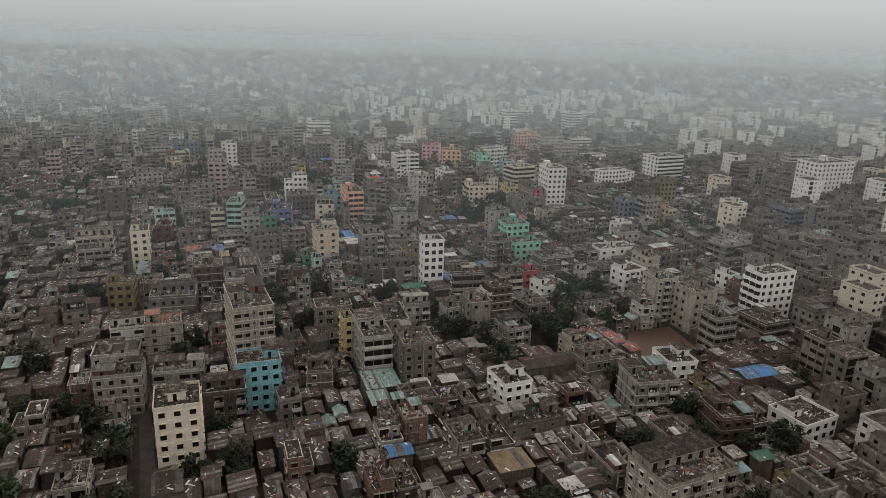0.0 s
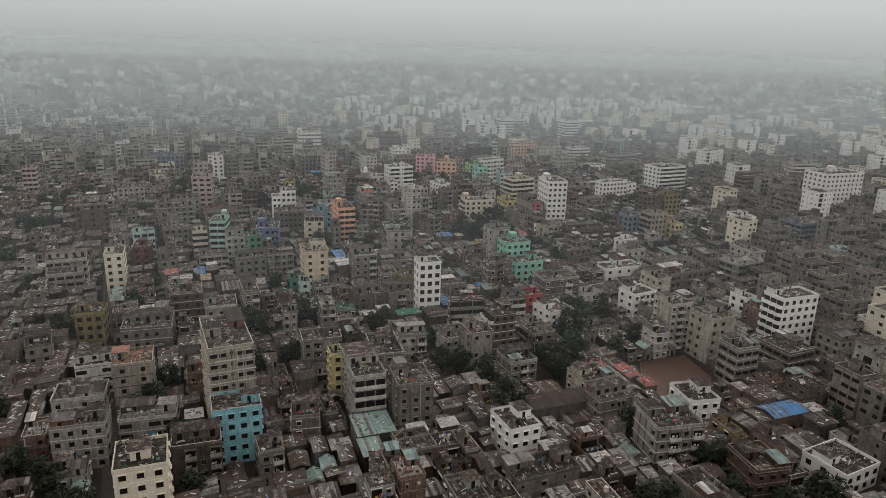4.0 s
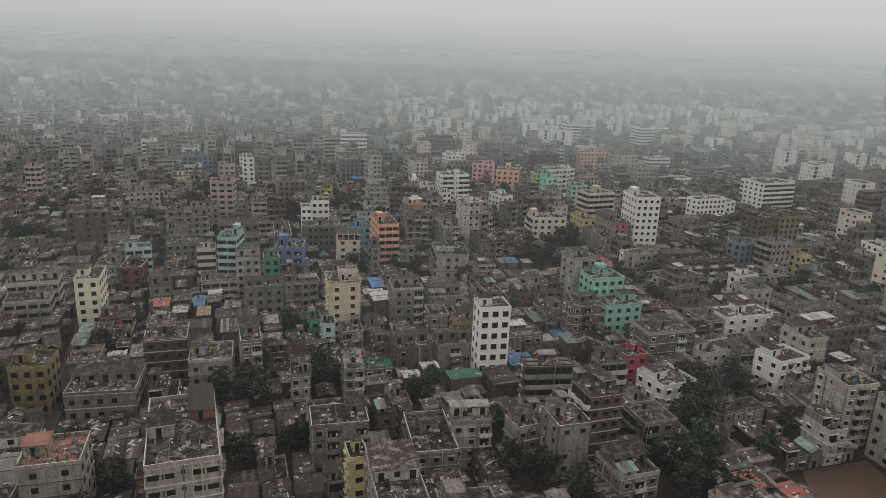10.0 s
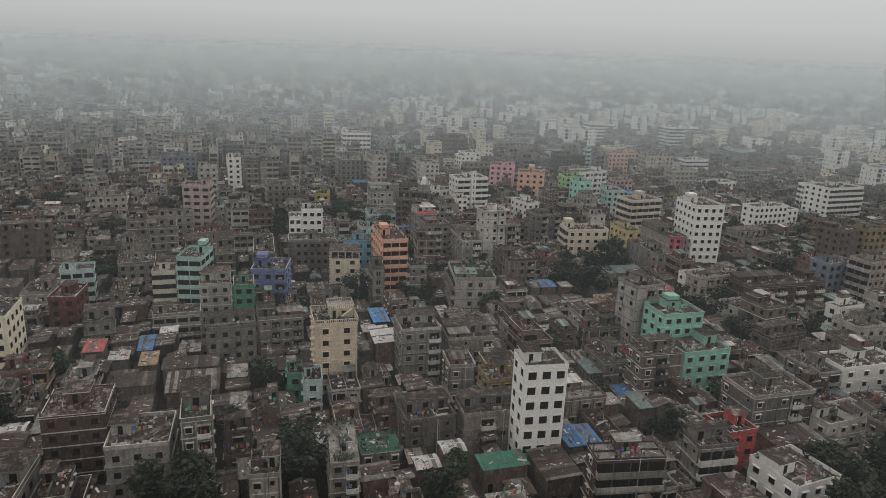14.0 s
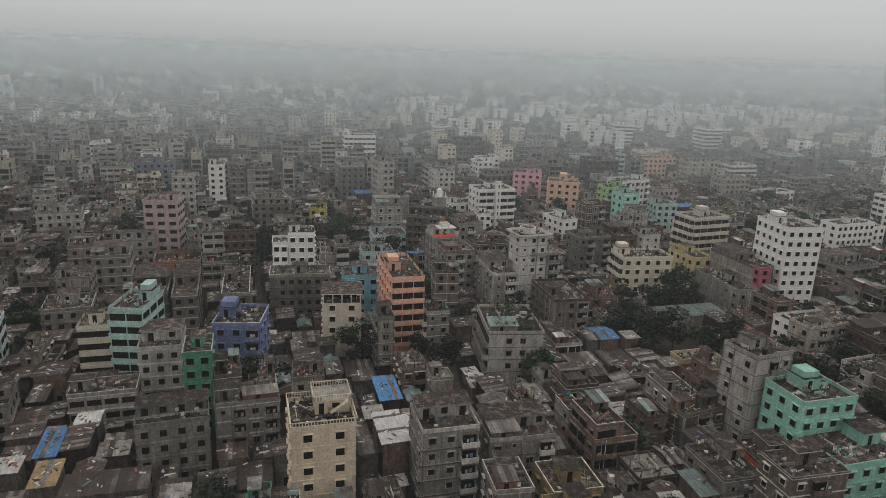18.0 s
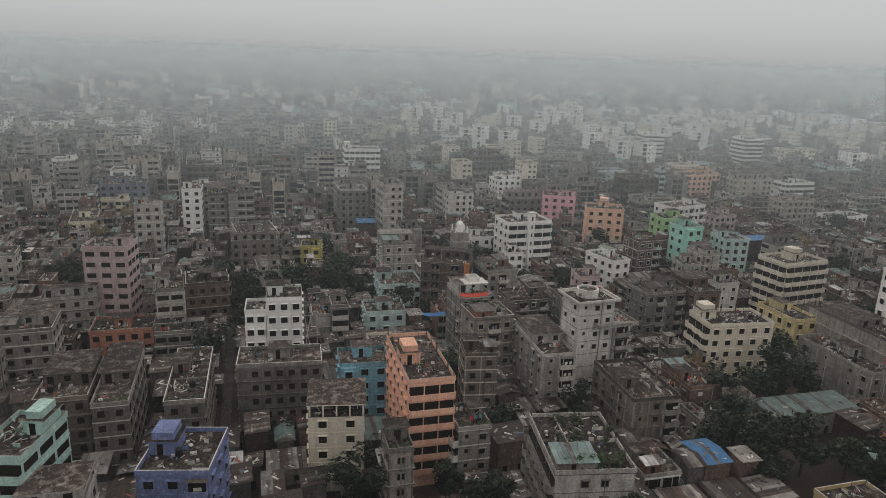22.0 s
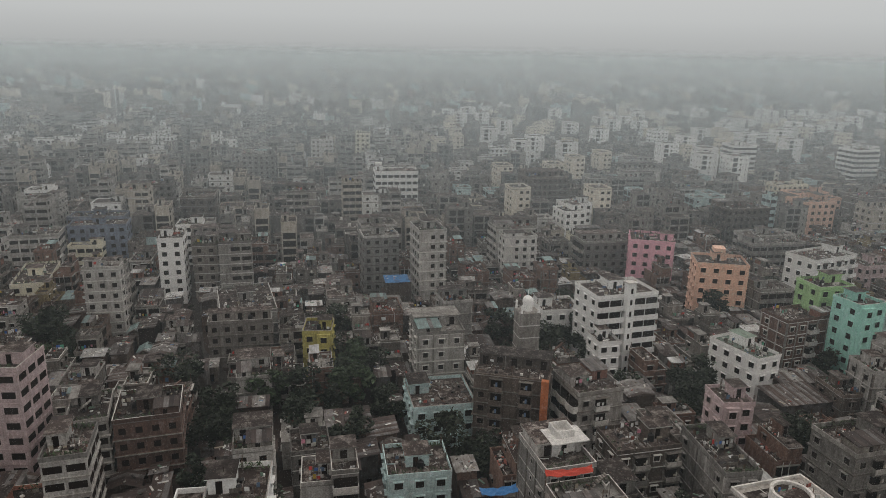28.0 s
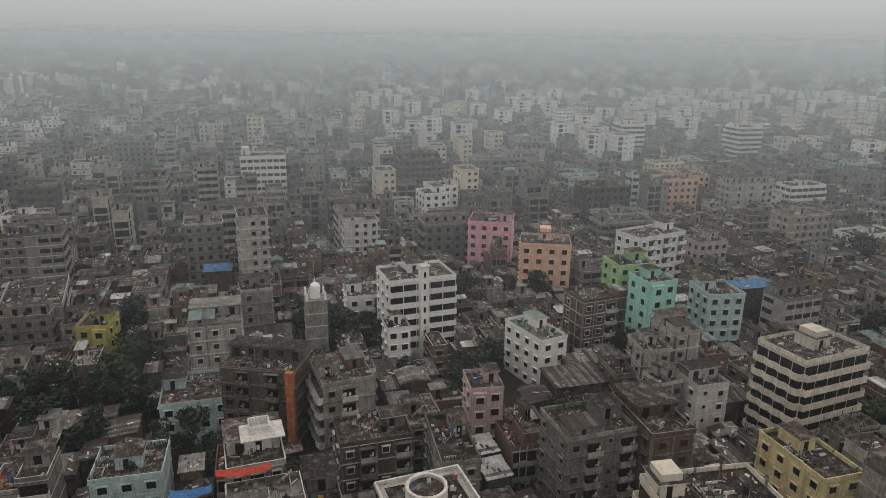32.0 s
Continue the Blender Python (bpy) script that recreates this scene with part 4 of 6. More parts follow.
placed(110.2, 681.1, 21.5, 14.0, 7, "white", -2.1, bays=7, sides="SW", height=24.0, top="stair tank")
placed(186.3, 671.0, 21.8, 16.0, 7, "brown", 0.0, bays=8, sides="SW")
placed(186.1, 618.6, 10.5, 12.0, 5, "white", 4.9)
placed(349.0, 740.2, 15.2, 16.0, 9, "white", -6.3, strips="SW", sides="SW")
placed(418.6, 714.0, 16.3, 16.0, 9, "white", 0.0, strips="SW", sides="SW")
placed(299.3, 610.7, 16.8, 13.0, 6, "peach", 0.0)
placed(114.5, 848.7, 10.5, 12.0, 8, "cream_yellow", -5.9, sides="SW")
placed(136.2, 294.4, 9.4, 12.5, 3, "brown", -5.5, unfinished=True)
placed(413.5, 359.8, 34.0, 19.0, 10, "white", 0.0, sides="SW", bays=9, detail=True, height=31.5, top="stair tank")
placed(-2.0, 282.2, 11.4, 12.0, 5, "brick", 0.0, unfinished=True)
placed(9.9, 276.2, 11.5, 12.0, 3, "pale_grey", -1.6, height=10.8)
placed(24.0, 273.3, 5.5, 14.0, 5, "grey", 2.4, balcony=2, height=16.7)
placed(36.2, 258.9, 5.2, 8.0, 4, "grey", -4.5)
placed(50.7, 260.8, 5.2, 14.0, 4, "grey", -4.1, roof=ROOF_PALE, top="none")
placed(58.2, 271.9, 8.4, 8.0, 2, "brown", 0.0, roof=SHEET_GREEN, top="none")
placed(68.8, 276.6, 11.0, 9.0, 3, "grey", 4.2)
placed(75.3, 311.5, 10.4, 10.0, 5, "pale_grey", 0.0)
placed(26.0, 328.7, 12.8, 8.0, 4, "grey", 3.8)
placed(39.6, 333.9, 12.1, 8.0, 4, "grey", 2.9)
placed_shed(18.0, 304.5, 11.5, 9.0, TIN_GREY, 7.6, False, True, "workshop under a wide grey iron roof", rise=1.4)
placed_shed(6.0, 309.5, 8.5, 6.0, TIN_RUST, 7.6, False, True, "small workshop under blackened iron sheets", rise=0.8)
placed_shed(16.0, 317.0, 13.0, 6.0, TIN_RUST, 7.8, False, True, "low house under a nearly flat black roof", rise=0.3)
placed(-7.1, 346.7, 7.5, 10.0, 3, "grey", 8.0)
placed(81.6, 276.9, 14.7, 7.9, 3, "grey", -2.0)
placed(90.2, 285.8, 6.5, 8.0, 4, "ochre", 0.0)
placed(97.1, 246.6, 13.3, 5.4, 5, "brick", -8.0, unfinished=True, roof=ROOF_PALE)
placed(121.8, 250.1, 8.3, 6.0, 4, "grey", -3.4)
placed(182.3, 255.8, 5.5, 8.0, 3, "grey", -7.9)
placed(202.4, 335.8, 32.4, 10.6, 4, "brick", 0.0, bays=8)
placed(191.4, 327.1, 20.9, 8.1, 3, "grey", 6.2, height=8.4)
placed(195.5, 354.5, 17.7, 10.5, 3, "white", 2.5)
placed(183.3, 301.3, 14.1, 7.4, 3, "brown", 8.0, height=9.1)
placed(130.7, 286.0, 11.0, 7.8, 5, "brown", -1.8, unfinished=True)
placed(214.9, 301.6, 11.1, 10.0, 3, "pale_grey", 0.0, height=10.2)
placed(-5.6, 395.1, 11.9, 12.0, 4, "grey", 4.8, height=11.5)
placed(22.9, 357.1, 8.9, 12.0, 5, "pale_grey", 0.0, balcony=2, height=15.4)
placed(33.0, 347.2, 5.7, 9.0, 6, "green", 0.0, height=17.8)
placed(10.3, 349.5, 13.0, 7.0, 3, "grey", 2.0)
placed(48.9, 299.8, 4.4, 8.0, 3, "pale_cyan", -3.1)
placed(45.5, 304.1, 3.6, 7.0, 3, "green", -1.6, roof=ROOF_PALE)
garden_block = placed(103.4, 357.0, 13.8, 19.0, 4, "pale_grey", -9.0, strips="W", bays=4, height=13.4, top="rim", label="grey four-storey block with a planted roof terrace")
placed(131.5, 380.0, 10.8, 19.0, 4, "brown", -2.0, height=11.8)
placed(88.3, 312.5, 12.6, 10.0, 4, "grey", -2.6, height=11.6)
placed(85.0, 299.9, 6.6, 9.0, 3, "pale_grey", -4.2, height=9.9)
placed(94.7, 298.2, 8.9, 9.0, 3, "ochre", -2.2)
placed(134.5, 322.4, 6.5, 13.5, 3, "grey", -1.7, height=9.3)
placed(152.6, 347.0, 11.4, 5.2, 2, "ochre_yellow", 1.0, height=6.2, top="rim", label="low yellow house with a mossy roof")
placed(-0.6, 432.8, 10.9, 11.5, 5, "grey", 3.6, balcony=2, height=14.8)
placed(-9.1, 442.4, 7.6, 10.0, 5, "grey", 8.0)
placed(15.7, 443.5, 14.9, 10.0, 3, "orange_red", 1.5)
placed(26.6, 392.0, 6.3, 24.0, 5, "brown_grey", 1.0, top="stair", balcony=2, height=15.2)
placed(39.2, 390.5, 7.2, 24.5, 5, "brown_grey", -1.0, top="stair", balcony=2, height=15.2)
placed(15.9, 396.5, 9.2, 18.0, 5, "brown", 1.0, top="pent", balcony=2, height=14.8)
placed(31.6, 445.9, 6.7, 10.0, 6, "pale_grey", 4.8)
placed(37.0, 466.2, 11.8, 12.0, 4, "brick", 5.3, height=13.3)
placed_shed(57.6, 383.2, 6.9, 6.0, TIN_GREY)
placed(77.0, 365.7, 4.2, 7.0, 5, "grey", 0.0)
placed(119.3, 399.5, 7.9, 20.0, 5, "pale_grey", -2.0, height=14.2)
pale_block = placed(128.9, 402.4, 9.4, 8.0, 8, "light_grey", 5.0, bays=3, balcony=9, top="none", label="pale grey block with a round water tank on its roof", height=25.8)
rs = Geo().ring(-1.0, 10.4, -1.0, 9.0, 25.95, 26.45, 0.25, TRIM).ring(-1.0, 10.4, -1.0, 9.0, 25.7, 25.95, 1.05, TRIM_GREY)
part("roof_slab", rs, pale_block, "pale overhanging roof edge")
placed(136.9, 410.0, 10.7, 6.7, 5, "pale_grey", 0.0)
placed(161.2, 425.6, 12.7, 10.0, 6, "grey", 2.2, balcony=2, height=17.7)
placed(174.3, 422.0, 7.8, 14.0, 6, "brick", -1.8)
placed(197.6, 383.8, 7.0, 23.5, 3, "pale_grey", 0.0, sides="SW", height=10.0, balcony=9, label="long low grey row house below a blank wall")
placed(205.8, 388.3, 7.6, 22.5, 5, "brown_grey", 0.0, sides="E", height=16.0, stubs=True, label="long grey block with a blank side wall")
placed_shed(166.2, 377.9, 22.5, 7.4, SHEET_TEAL, 5.6, False, True, "long hall under pale grey-green iron sheets", rise=1.0)
placed_shed(135.5, 353.0, 7.5, 8.5, TIN_RUST, 4.0, False, True, "low shed under dark rusty iron", rise=0.5)
placed_shed(144.6, 354.0, 6.0, 7.0, TIN_GREY, 4.2, False, False, "low shed under grey iron sheets", rise=0.6)
placed_shed(125.5, 353.5, 8.0, 7.0, TIN_GREY, 4.4, False, True, "low shed under grey iron sheets", rise=0.6)
occupy(173.0, 342.0, 12.5, 12.0)
occupy(166.0, 386.8, 29.0, 15.0)
placed(29.1, 465.3, 7.2, 12.0, 5, "grey", 8.0, balcony=2, height=14.1)
placed(51.0, 522.1, 14.8, 23.5, 4, "pale_grey", 8.0)
placed(57.3, 489.0, 7.6, 12.0, 3, "grey", 4.0)
placed(69.5, 456.2, 7.1, 8.0, 3, "grey", 2.8)
placed(71.1, 446.3, 5.4, 8.0, 3, "pale_grey", -1.9)
placed(76.3, 444.2, 4.4, 8.0, 4, "grey", 0.0)
placed(85.9, 445.8, 11.3, 10.0, 3, "pale_cyan", -1.8)
placed(94.3, 468.8, 13.4, 13.6, 3, "pale_cyan", 0.0)
placed(83.6, 421.5, 11.4, 9.0, 3, "cream", 0.0)
placed(31.3, 440.4, 11.9, 5.0, 3, "grey", 0.0)
placed(110.2, 514.0, 8.1, 8.0, 5, "pale_grey", 5.1)
placed(108.5, 429.6, 8.5, 11.1, 6, "grey", 4.0, height=18.4)
placed(108.8, 418.6, 10.6, 10.2, 5, "brown_grey", 3.0, roof=ROOF_PALE, height=16.4, top="rim")
placed(119.9, 424.3, 5.0, 12.5, 4, "grey", 2.0)
placed(126.5, 441.1, 12.6, 8.5, 4, "brown", 1.4, height=12.6)
placed(141.9, 431.8, 6.6, 16.0, 4, "pale_grey", -4.1)
placed(125.2, 456.4, 10.2, 11.0, 5, "grey", 7.0, height=16.2)
placed(193.7, 456.4, 6.6, 8.5, 5, "pale_grey", -8.0)
placed(100.9, 400.5, 7.3, 8.0, 5, "brown", -8.0)
placed(125.9, 467.9, 11.5, 5.9, 4, "grey", 0.0)
placed(-15.7, 565.9, 10.2, 24.4, 3, "cream_yellow", 7.8)
placed(12.3, 544.8, 9.2, 10.0, 6, "grey", 0.0, balcony=2)
placed(27.5, 569.1, 7.8, 10.0, 7, "white", 0.0, balcony=2, height=21.7)
placed(-28.4, 603.0, 15.8, 12.0, 5, "grey", 5.9)
placed(-13.3, 616.8, 20.6, 12.0, 5, "blue_grey", 3.4)
placed(22.9, 647.0, 13.9, 12.0, 6, "brown", 0.0, height=19.8)
placed(37.7, 572.3, 7.7, 10.0, 6, "brown_grey", 0.0, balcony=2)
placed(46.3, 568.1, 10.4, 10.0, 6, "grey", 4.0, balcony=2, height=20.1)
placed(38.7, 786.4, 20.2, 12.0, 6, "pale_grey", 0.0)
placed(67.2, 645.2, 13.0, 12.0, 7, "brown_grey", 0.0)
placed(92.2, 652.1, 8.5, 10.0, 8, "beige", 0.0, height=24.2)
placed(93.2, 563.2, 11.8, 10.0, 7, "pale_grey", 3.4, balcony=2)
placed(110.0, 552.4, 9.0, 13.3, 8, "pale_grey", 4.1, height=25.9)
placed(0.1, 656.5, 8.5, 10.0, 7, "beige", 0.0)
placed(3.5, 687.0, 9.9, 10.0, 6, "brown_grey", 0.0)
placed(-41.8, 655.8, 14.4, 12.0, 6, "pale_grey", 0.0)
placed(145.2, 573.1, 12.2, 8.1, 6, "grey", 0.0, height=17.3)
placed(173.3, 567.1, 17.1, 10.0, 5, "grey", 0.0, height=15.9)
placed(243.3, 567.8, 23.0, 10.0, 4, "grey", 0.0)
placed(278.8, 682.5, 16.1, 10.0, 4, "pale_grey", 0.0)
placed(260.1, 711.0, 22.1, 12.0, 6, "pale_grey", 0.0)
placed(240.4, 716.5, 18.6, 12.0, 4, "pale_grey", 0.0)
placed(198.2, 740.7, 14.0, 10.0, 4, "pale_grey", 0.0)
placed(211.9, 831.3, 19.7, 12.0, 5, "white", 0.0)
placed(371.3, 886.2, 14.1, 12.0, 7, "white", 0.0)
placed(280.3, 609.5, 3.4, 6.0, 7, "pale_cyan", 0.0)
placed(254.8, 603.1, 21.9, 12.0, 6, "brown", 2.6, unfinished=True)
placed(144.3, 312.8, 9.9, 8.8, 7, "pale_grey", 8.0, height=23.1, balcony=2)
placed(-30.5, 197.5, 12.9, 9.0, 4, "grey", -4.7)
placed(-33.4, 218.8, 13.6, 10.0, 3, "grey", -3.3)
placed(-29.8, 239.5, 10.9, 9.0, 3, "grey", 1.9)
placed(-15.2, 202.2, 14.5, 9.0, 3, "pale_grey", -4.8, roof=ROOF_PALE)
placed(28.8, 190.1, 7.5, 8.0, 3, "brown", -7.4)
placed(38.9, 232.3, 13.0, 9.0, 4, "grey", -2.7)
placed(44.6, 212.8, 3.8, 6.0, 5, "yellow", 1.8)
placed(70.8, 227.2, 9.4, 6.9, 4, "pale_grey", -8.0, roof=ROOF_PALE)
placed(60.5, 221.4, 9.9, 17.6, 3, "grey", -4.6)
placed(-46.6, 259.8, 7.7, 9.0, 3, "grey", 8.0)
placed(18.7, 175.3, 6.0, 8.0, 3, "grey", 3.2)
placed(118.0, 184.1, 11.3, 10.2, 3, "beige", 5.3)
placed(115.3, 172.2, 12.0, 8.0, 3, "grey", 2.2)
placed(196.9, 180.8, 12.0, 13.6, 3, "brown", 3.6)
placed(217.7, 178.8, 15.6, 9.9, 4, "brown_grey", 0.0)
placed(254.9, 206.3, 14.6, 8.8, 4, "grey", 6.3)
placed_shed(106.0, 173.2, 8.9, 9.0, TIN_GREY)
placed(248.3, 260.2, 17.2, 11.3, 4, "pale_grey", 8.0)
placed(234.1, 238.5, 11.0, 8.1, 3, "brown", 6.6)
placed(39.3, 241.8, 14.2, 8.0, 3, "grey", 0.0)
placed(-51.7, 337.3, 13.9, 10.0, 3, "grey", 3.7)
placed(-53.2, 347.8, 16.0, 9.1, 4, "beige", 3.6)
placed(87.2, 226.3, 5.7, 6.5, 3, "pale_grey", 8.0)
placed(73.1, 234.6, 9.5, 10.0, 3, "brown", 3.4, roof=ROOF_PALE)
placed(101.2, 202.5, 9.6, 10.2, 3, "grey", 2.9)
placed(165.1, 260.6, 16.8, 8.0, 2, "grey", 6.5)
placed(146.2, 226.5, 13.8, 5.5, 2, "grey", 3.6)
placed(206.4, 256.6, 22.5, 10.3, 4, "brown", 4.4)
placed(39.2, 346.5, 5.3, 9.0, 4, "brown", 3.4)
placed(54.9, 342.5, 6.4, 8.0, 4, "grey", -3.3)
placed(8.2, 357.0, 14.6, 7.7, 2, "brown", 0.0)
placed(113.6, 333.4, 7.7, 8.0, 3, "brown", 0.0)
placed(132.4, 316.9, 11.3, 5.0, 3, "brown", 8.0)
placed(92.1, 375.2, 6.3, 9.0, 4, "grey", 0.0)
placed_shed(113.8, 395.0, 10.7, 5.0, TIN_GREY)
placed(59.4, 453.6, 6.9, 10.0, 4, "pale_grey", 1.5)
placed(152.4, 449.1, 6.4, 7.8, 5, "pale_pink", -6.2)
placed(201.4, 456.5, 6.9, 9.0, 6, "pale_grey", 3.5)
placed(199.4, 444.4, 7.4, 7.7, 4, "grey", 0.0)
placed(192.7, 446.9, 5.4, 6.1, 4, "pale_grey", 8.0)
placed(144.0, 488.1, 5.6, 7.3, 4, "white", 0.0)
placed(188.8, 458.2, 4.5, 9.3, 3, "brown", -4.3)
placed(114.3, 728.4, 20.0, 12.0, 5, "grey", 5.8, top="stair tank")
placed(82.7, 840.7, 15.3, 11.0, 7, "grey", 0.0)
placed(32.2, 812.9, 25.3, 11.0, 5, "pale_grey", 0.0)
placed(-38.4, 942.8, 13.1, 11.0, 4, "white", 0.0)
placed(-38.6, 824.1, 20.5, 11.0, 4, "cream", 0.0)
placed(-55.2, 688.3, 18.4, 11.0, 5, "pale_grey", 0.0)
placed(-22.2, 646.8, 22.2, 11.0, 4, "blue_grey", -1.7)
placed(-26.3, 697.3, 14.5, 9.0, 3, "tan", 0.0)
placed(13.2, 539.3, 9.6, 5.0, 7, "pale_grey", 0.0, balcony=2)
placed(33.8, 595.9, 9.7, 10.0, 5, "brown_grey", 5.6, balcony=2)
placed(44.0, 597.1, 9.9, 10.0, 5, "grey", 5.6, balcony=2)
placed(48.2, 516.6, 16.1, 5.0, 4, "brown_grey", 0.0)
placed(95.0, 591.7, 13.5, 10.0, 6, "pale_grey", 3.3, strips="S")
placed(192.3, 634.6, 13.8, 10.0, 5, "white", 2.2)
placed(250.5, 742.9, 13.9, 10.0, 3, "pale_grey", 0.0)
placed(274.4, 738.6, 20.5, 11.0, 6, "grey", 0.0)
placed(182.6, 589.0, 19.3, 10.0, 4, "grey", 0.0)
placed(388.6, 794.6, 18.6, 10.0, 7, "white", 0.0, strips="S")
placed(476.7, 776.3, 17.8, 10.0, 7, "white", 0.0, strips="S")
placed(499.6, 924.2, 32.4, 11.0, 5, "white", 0.0)
placed(355.7, 726.9, 18.9, 10.0, 4, "cream", 0.0)
placed(315.4, 631.8, 22.4, 10.0, 5, "peach", 0.0)
placed(249.3, 579.2, 21.4, 10.0, 4, "pale_grey", 0.0)
placed(337.0, 618.6, 17.3, 10.0, 6, "brown_grey", 5.9)
placed(392.2, 934.2, 19.1, 11.0, 6, "white", 0.0)
placed(144.3, 581.7, 15.6, 11.0, 6, "pale_grey", 1.9, balcony=2)
placed(296.4, 705.9, 12.2, 10.0, 4, "grey", 0.0)
placed(220.8, 872.1, 23.4, 10.0, 4, "white", 0.0)
placed(196.7, 801.0, 23.0, 10.0, 4, "grey", 0.0)
placed(264.0, 535.4, 11.8, 10.0, 4, "pale_pink", 1.5)
placed(210.5, 517.8, 11.7, 9.0, 4, "pale_grey", 0.0)
placed(271.3, 274.6, 7.3, 16.2, 4, "pale_grey", 1.8)
placed(283.0, 273.2, 13.8, 12.0, 5, "brown", 0.0)
placed(344.3, 313.3, 28.6, 15.6, 4, "blue_grey", 2.4)
placed(322.4, 337.5, 9.7, 15.5, 4, "white", -8.0)
placed(254.5, 335.9, 11.6, 9.0, 6, "beige_dark", 5.9)
placed(404.3, 422.8, 24.9, 10.0, 6, "brick", 4.6)
placed(497.4, 463.0, 19.9, 10.0, 6, "beige", -6.7)
placed(350.7, 454.4, 26.1, 16.9, 7, "white", 5.7, strips="S")
placed(290.1, 439.6, 21.9, 9.0, 5, "white", 4.8)
placed(218.1, 269.5, 17.5, 15.4, 3, "grey", 1.5)
placed(246.7, 273.3, 12.0, 20.4, 3, "brown", -8.0)
placed(-94.0, 538.9, 8.3, 8.0, 7, "pale_pink", 0.0)
placed(-69.8, 409.2, 13.3, 12.0, 3, "brown", 0.0)
placed(-50.2, 428.4, 16.6, 10.0, 5, "brown", 8.0)
placed(-35.0, 507.3, 16.3, 10.0, 4, "pale_grey", 6.8)
placed(-104.8, 683.1, 20.5, 11.0, 5, "pale_grey", 0.0)
placed(-117.1, 900.6, 18.4, 11.0, 5, "white", 0.0)
placed(-47.2, 676.2, 10.7, 10.0, 6, "white", 0.0)
placed(25.9, 614.2, 9.4, 10.0, 5, "white", 0.0)
placed(0.6, 461.5, 13.7, 6.5, 4, "grey", 6.5)
placed(-12.2, 611.3, 11.9, 5.0, 3, "cream_yellow", 0.0)
placed(191.0, 346.9, 16.9, 7.0, 4, "beige", 5.4)
placed(193.5, 316.1, 8.2, 10.4, 4, "brown", 8.0)
placed(217.9, 312.1, 11.4, 5.0, 4, "white", 8.0)
placed(283.3, 378.9, 11.0, 10.9, 6, "brown", 8.0, balcony=2)
placed(297.8, 379.7, 12.6, 7.3, 6, "ochre", 0.0)
placed(358.1, 471.8, 16.4, 16.7, 6, "white", -8.0, strips="S")
placed(312.4, 444.9, 10.6, 15.3, 4, "white", 4.0)
placed(258.1, 401.4, 17.7, 16.6, 3, "grey", 8.0)
placed(269.2, 332.9, 5.3, 10.9, 4, "yellow", 0.0)
placed(245.7, 345.4, 13.8, 8.3, 5, "blue_grey", 8.0)
placed(314.9, 551.3, 19.9, 10.0, 5, "beige_dark", 0.0)
placed(355.8, 657.5, 22.3, 10.0, 5, "cream", 0.0)
placed(329.4, 668.9, 19.1, 10.0, 5, "cream_yellow", 0.0)
placed(462.6, 681.6, 14.7, 10.0, 4, "pale_cyan", 0.0)
placed(321.8, 595.5, 23.2, 10.0, 6, "beige", 0.0)
placed(358.0, 598.9, 20.0, 10.0, 5, "white", 0.0, strips="S")
placed(321.6, 646.2, 20.7, 10.0, 5, "peach", 0.0)
placed(441.0, 645.2, 18.5, 10.0, 5, "pale_cyan", 0.0)
placed(384.0, 569.5, 30.5, 10.0, 4, "grey", 6.0)
placed(335.6, 538.7, 23.3, 10.0, 3, "white", 5.4)
placed(329.9, 561.8, 16.8, 8.3, 4, "brown_grey", 0.0)
placed(309.9, 567.3, 14.0, 9.0, 4, "brown", 0.0)
placed(256.0, 701.1, 18.1, 10.0, 5, "pale_grey", 0.0)
placed(106.4, 466.4, 15.2, 9.5, 6, "brown", -24.0, height=18.0, balcony=2, unfinished=True, label="tall bare grey-brown block with column stubs on top")
placed(192.8, 525.5, 15.3, 12.0, 6, "peach", -22.0, bays=4, top="stair tank", height=19.8, detail=True)
placed(186.0, 557.0, 15.0, 14.0, 6, "pink", -25.0, bays=4, height=19.2, detail=True)
placed(206.6, 476.0, 8.2, 8.5, 7, "mint", 4.7, shade=False, bands=False, bays=2, height=22.9)
placed(78.5, 241.5, 7.5, 12.0, 2, "pale_grey", 0.0, roof=ROOF_PALE, height=6.5, top="none", label="low pale house with a bare cement roof")
wide_block = placed(146.0, 495.0, 17.5, 12.5, 7, "white", 5.0, bays=6, strips="S", top="stair", height=21.8, detail=True, label="wide white block with banded balconies and a stair tower")
placed(177.1, 472.1, 7.5, 14.9, 4, "white", 14.0, roof=ROOF_GREEN, height=12.6, label="low white house with a green painted roof")
placed(193.5, 484.1, 20.0, 9.0, 5, "brick", 7.0, bays=6, height=16.5)
placed(231.7, 521.5, 20.0, 11.0, 6, "white", 14.0, balcony=2, height=20.0, detail=True)

placed_shed(164, 154, 13, 7, SHEET_BLUE, 5.8, True, True, "low shed under bright blue corrugated sheets", rise=0.9)
placed_shed(128, 196, 5, 6, SHEET_RED, 7.1, False, False, "small shed under a faded red sheet roof")
placed_shed(136, 187, 4, 9, SHEET_RED, 7.1, False, False, "small shed under a faded red sheet roof")
placed_shed(138, 181, 4.5, 4.5, SHEET_RED, 6.6, False, True, "small shed under a torn red sheet roof")
placed_shed(45, 180, 4.6, 10, SHEET_TEAL, 6.8, False, True, "shed under pale green corrugated sheets", rise=1.2)
placed_shed(50.5, 180, 4.6, 10, SHEET_TEAL, 6.8, False, True, "shed under pale green corrugated sheets", rise=1.2)
placed_shed(70, 320, 4.8, 11.5, SHEET_WHITE, 9.2, False, False, "tall shed under bright white sheets", rise=0.5)
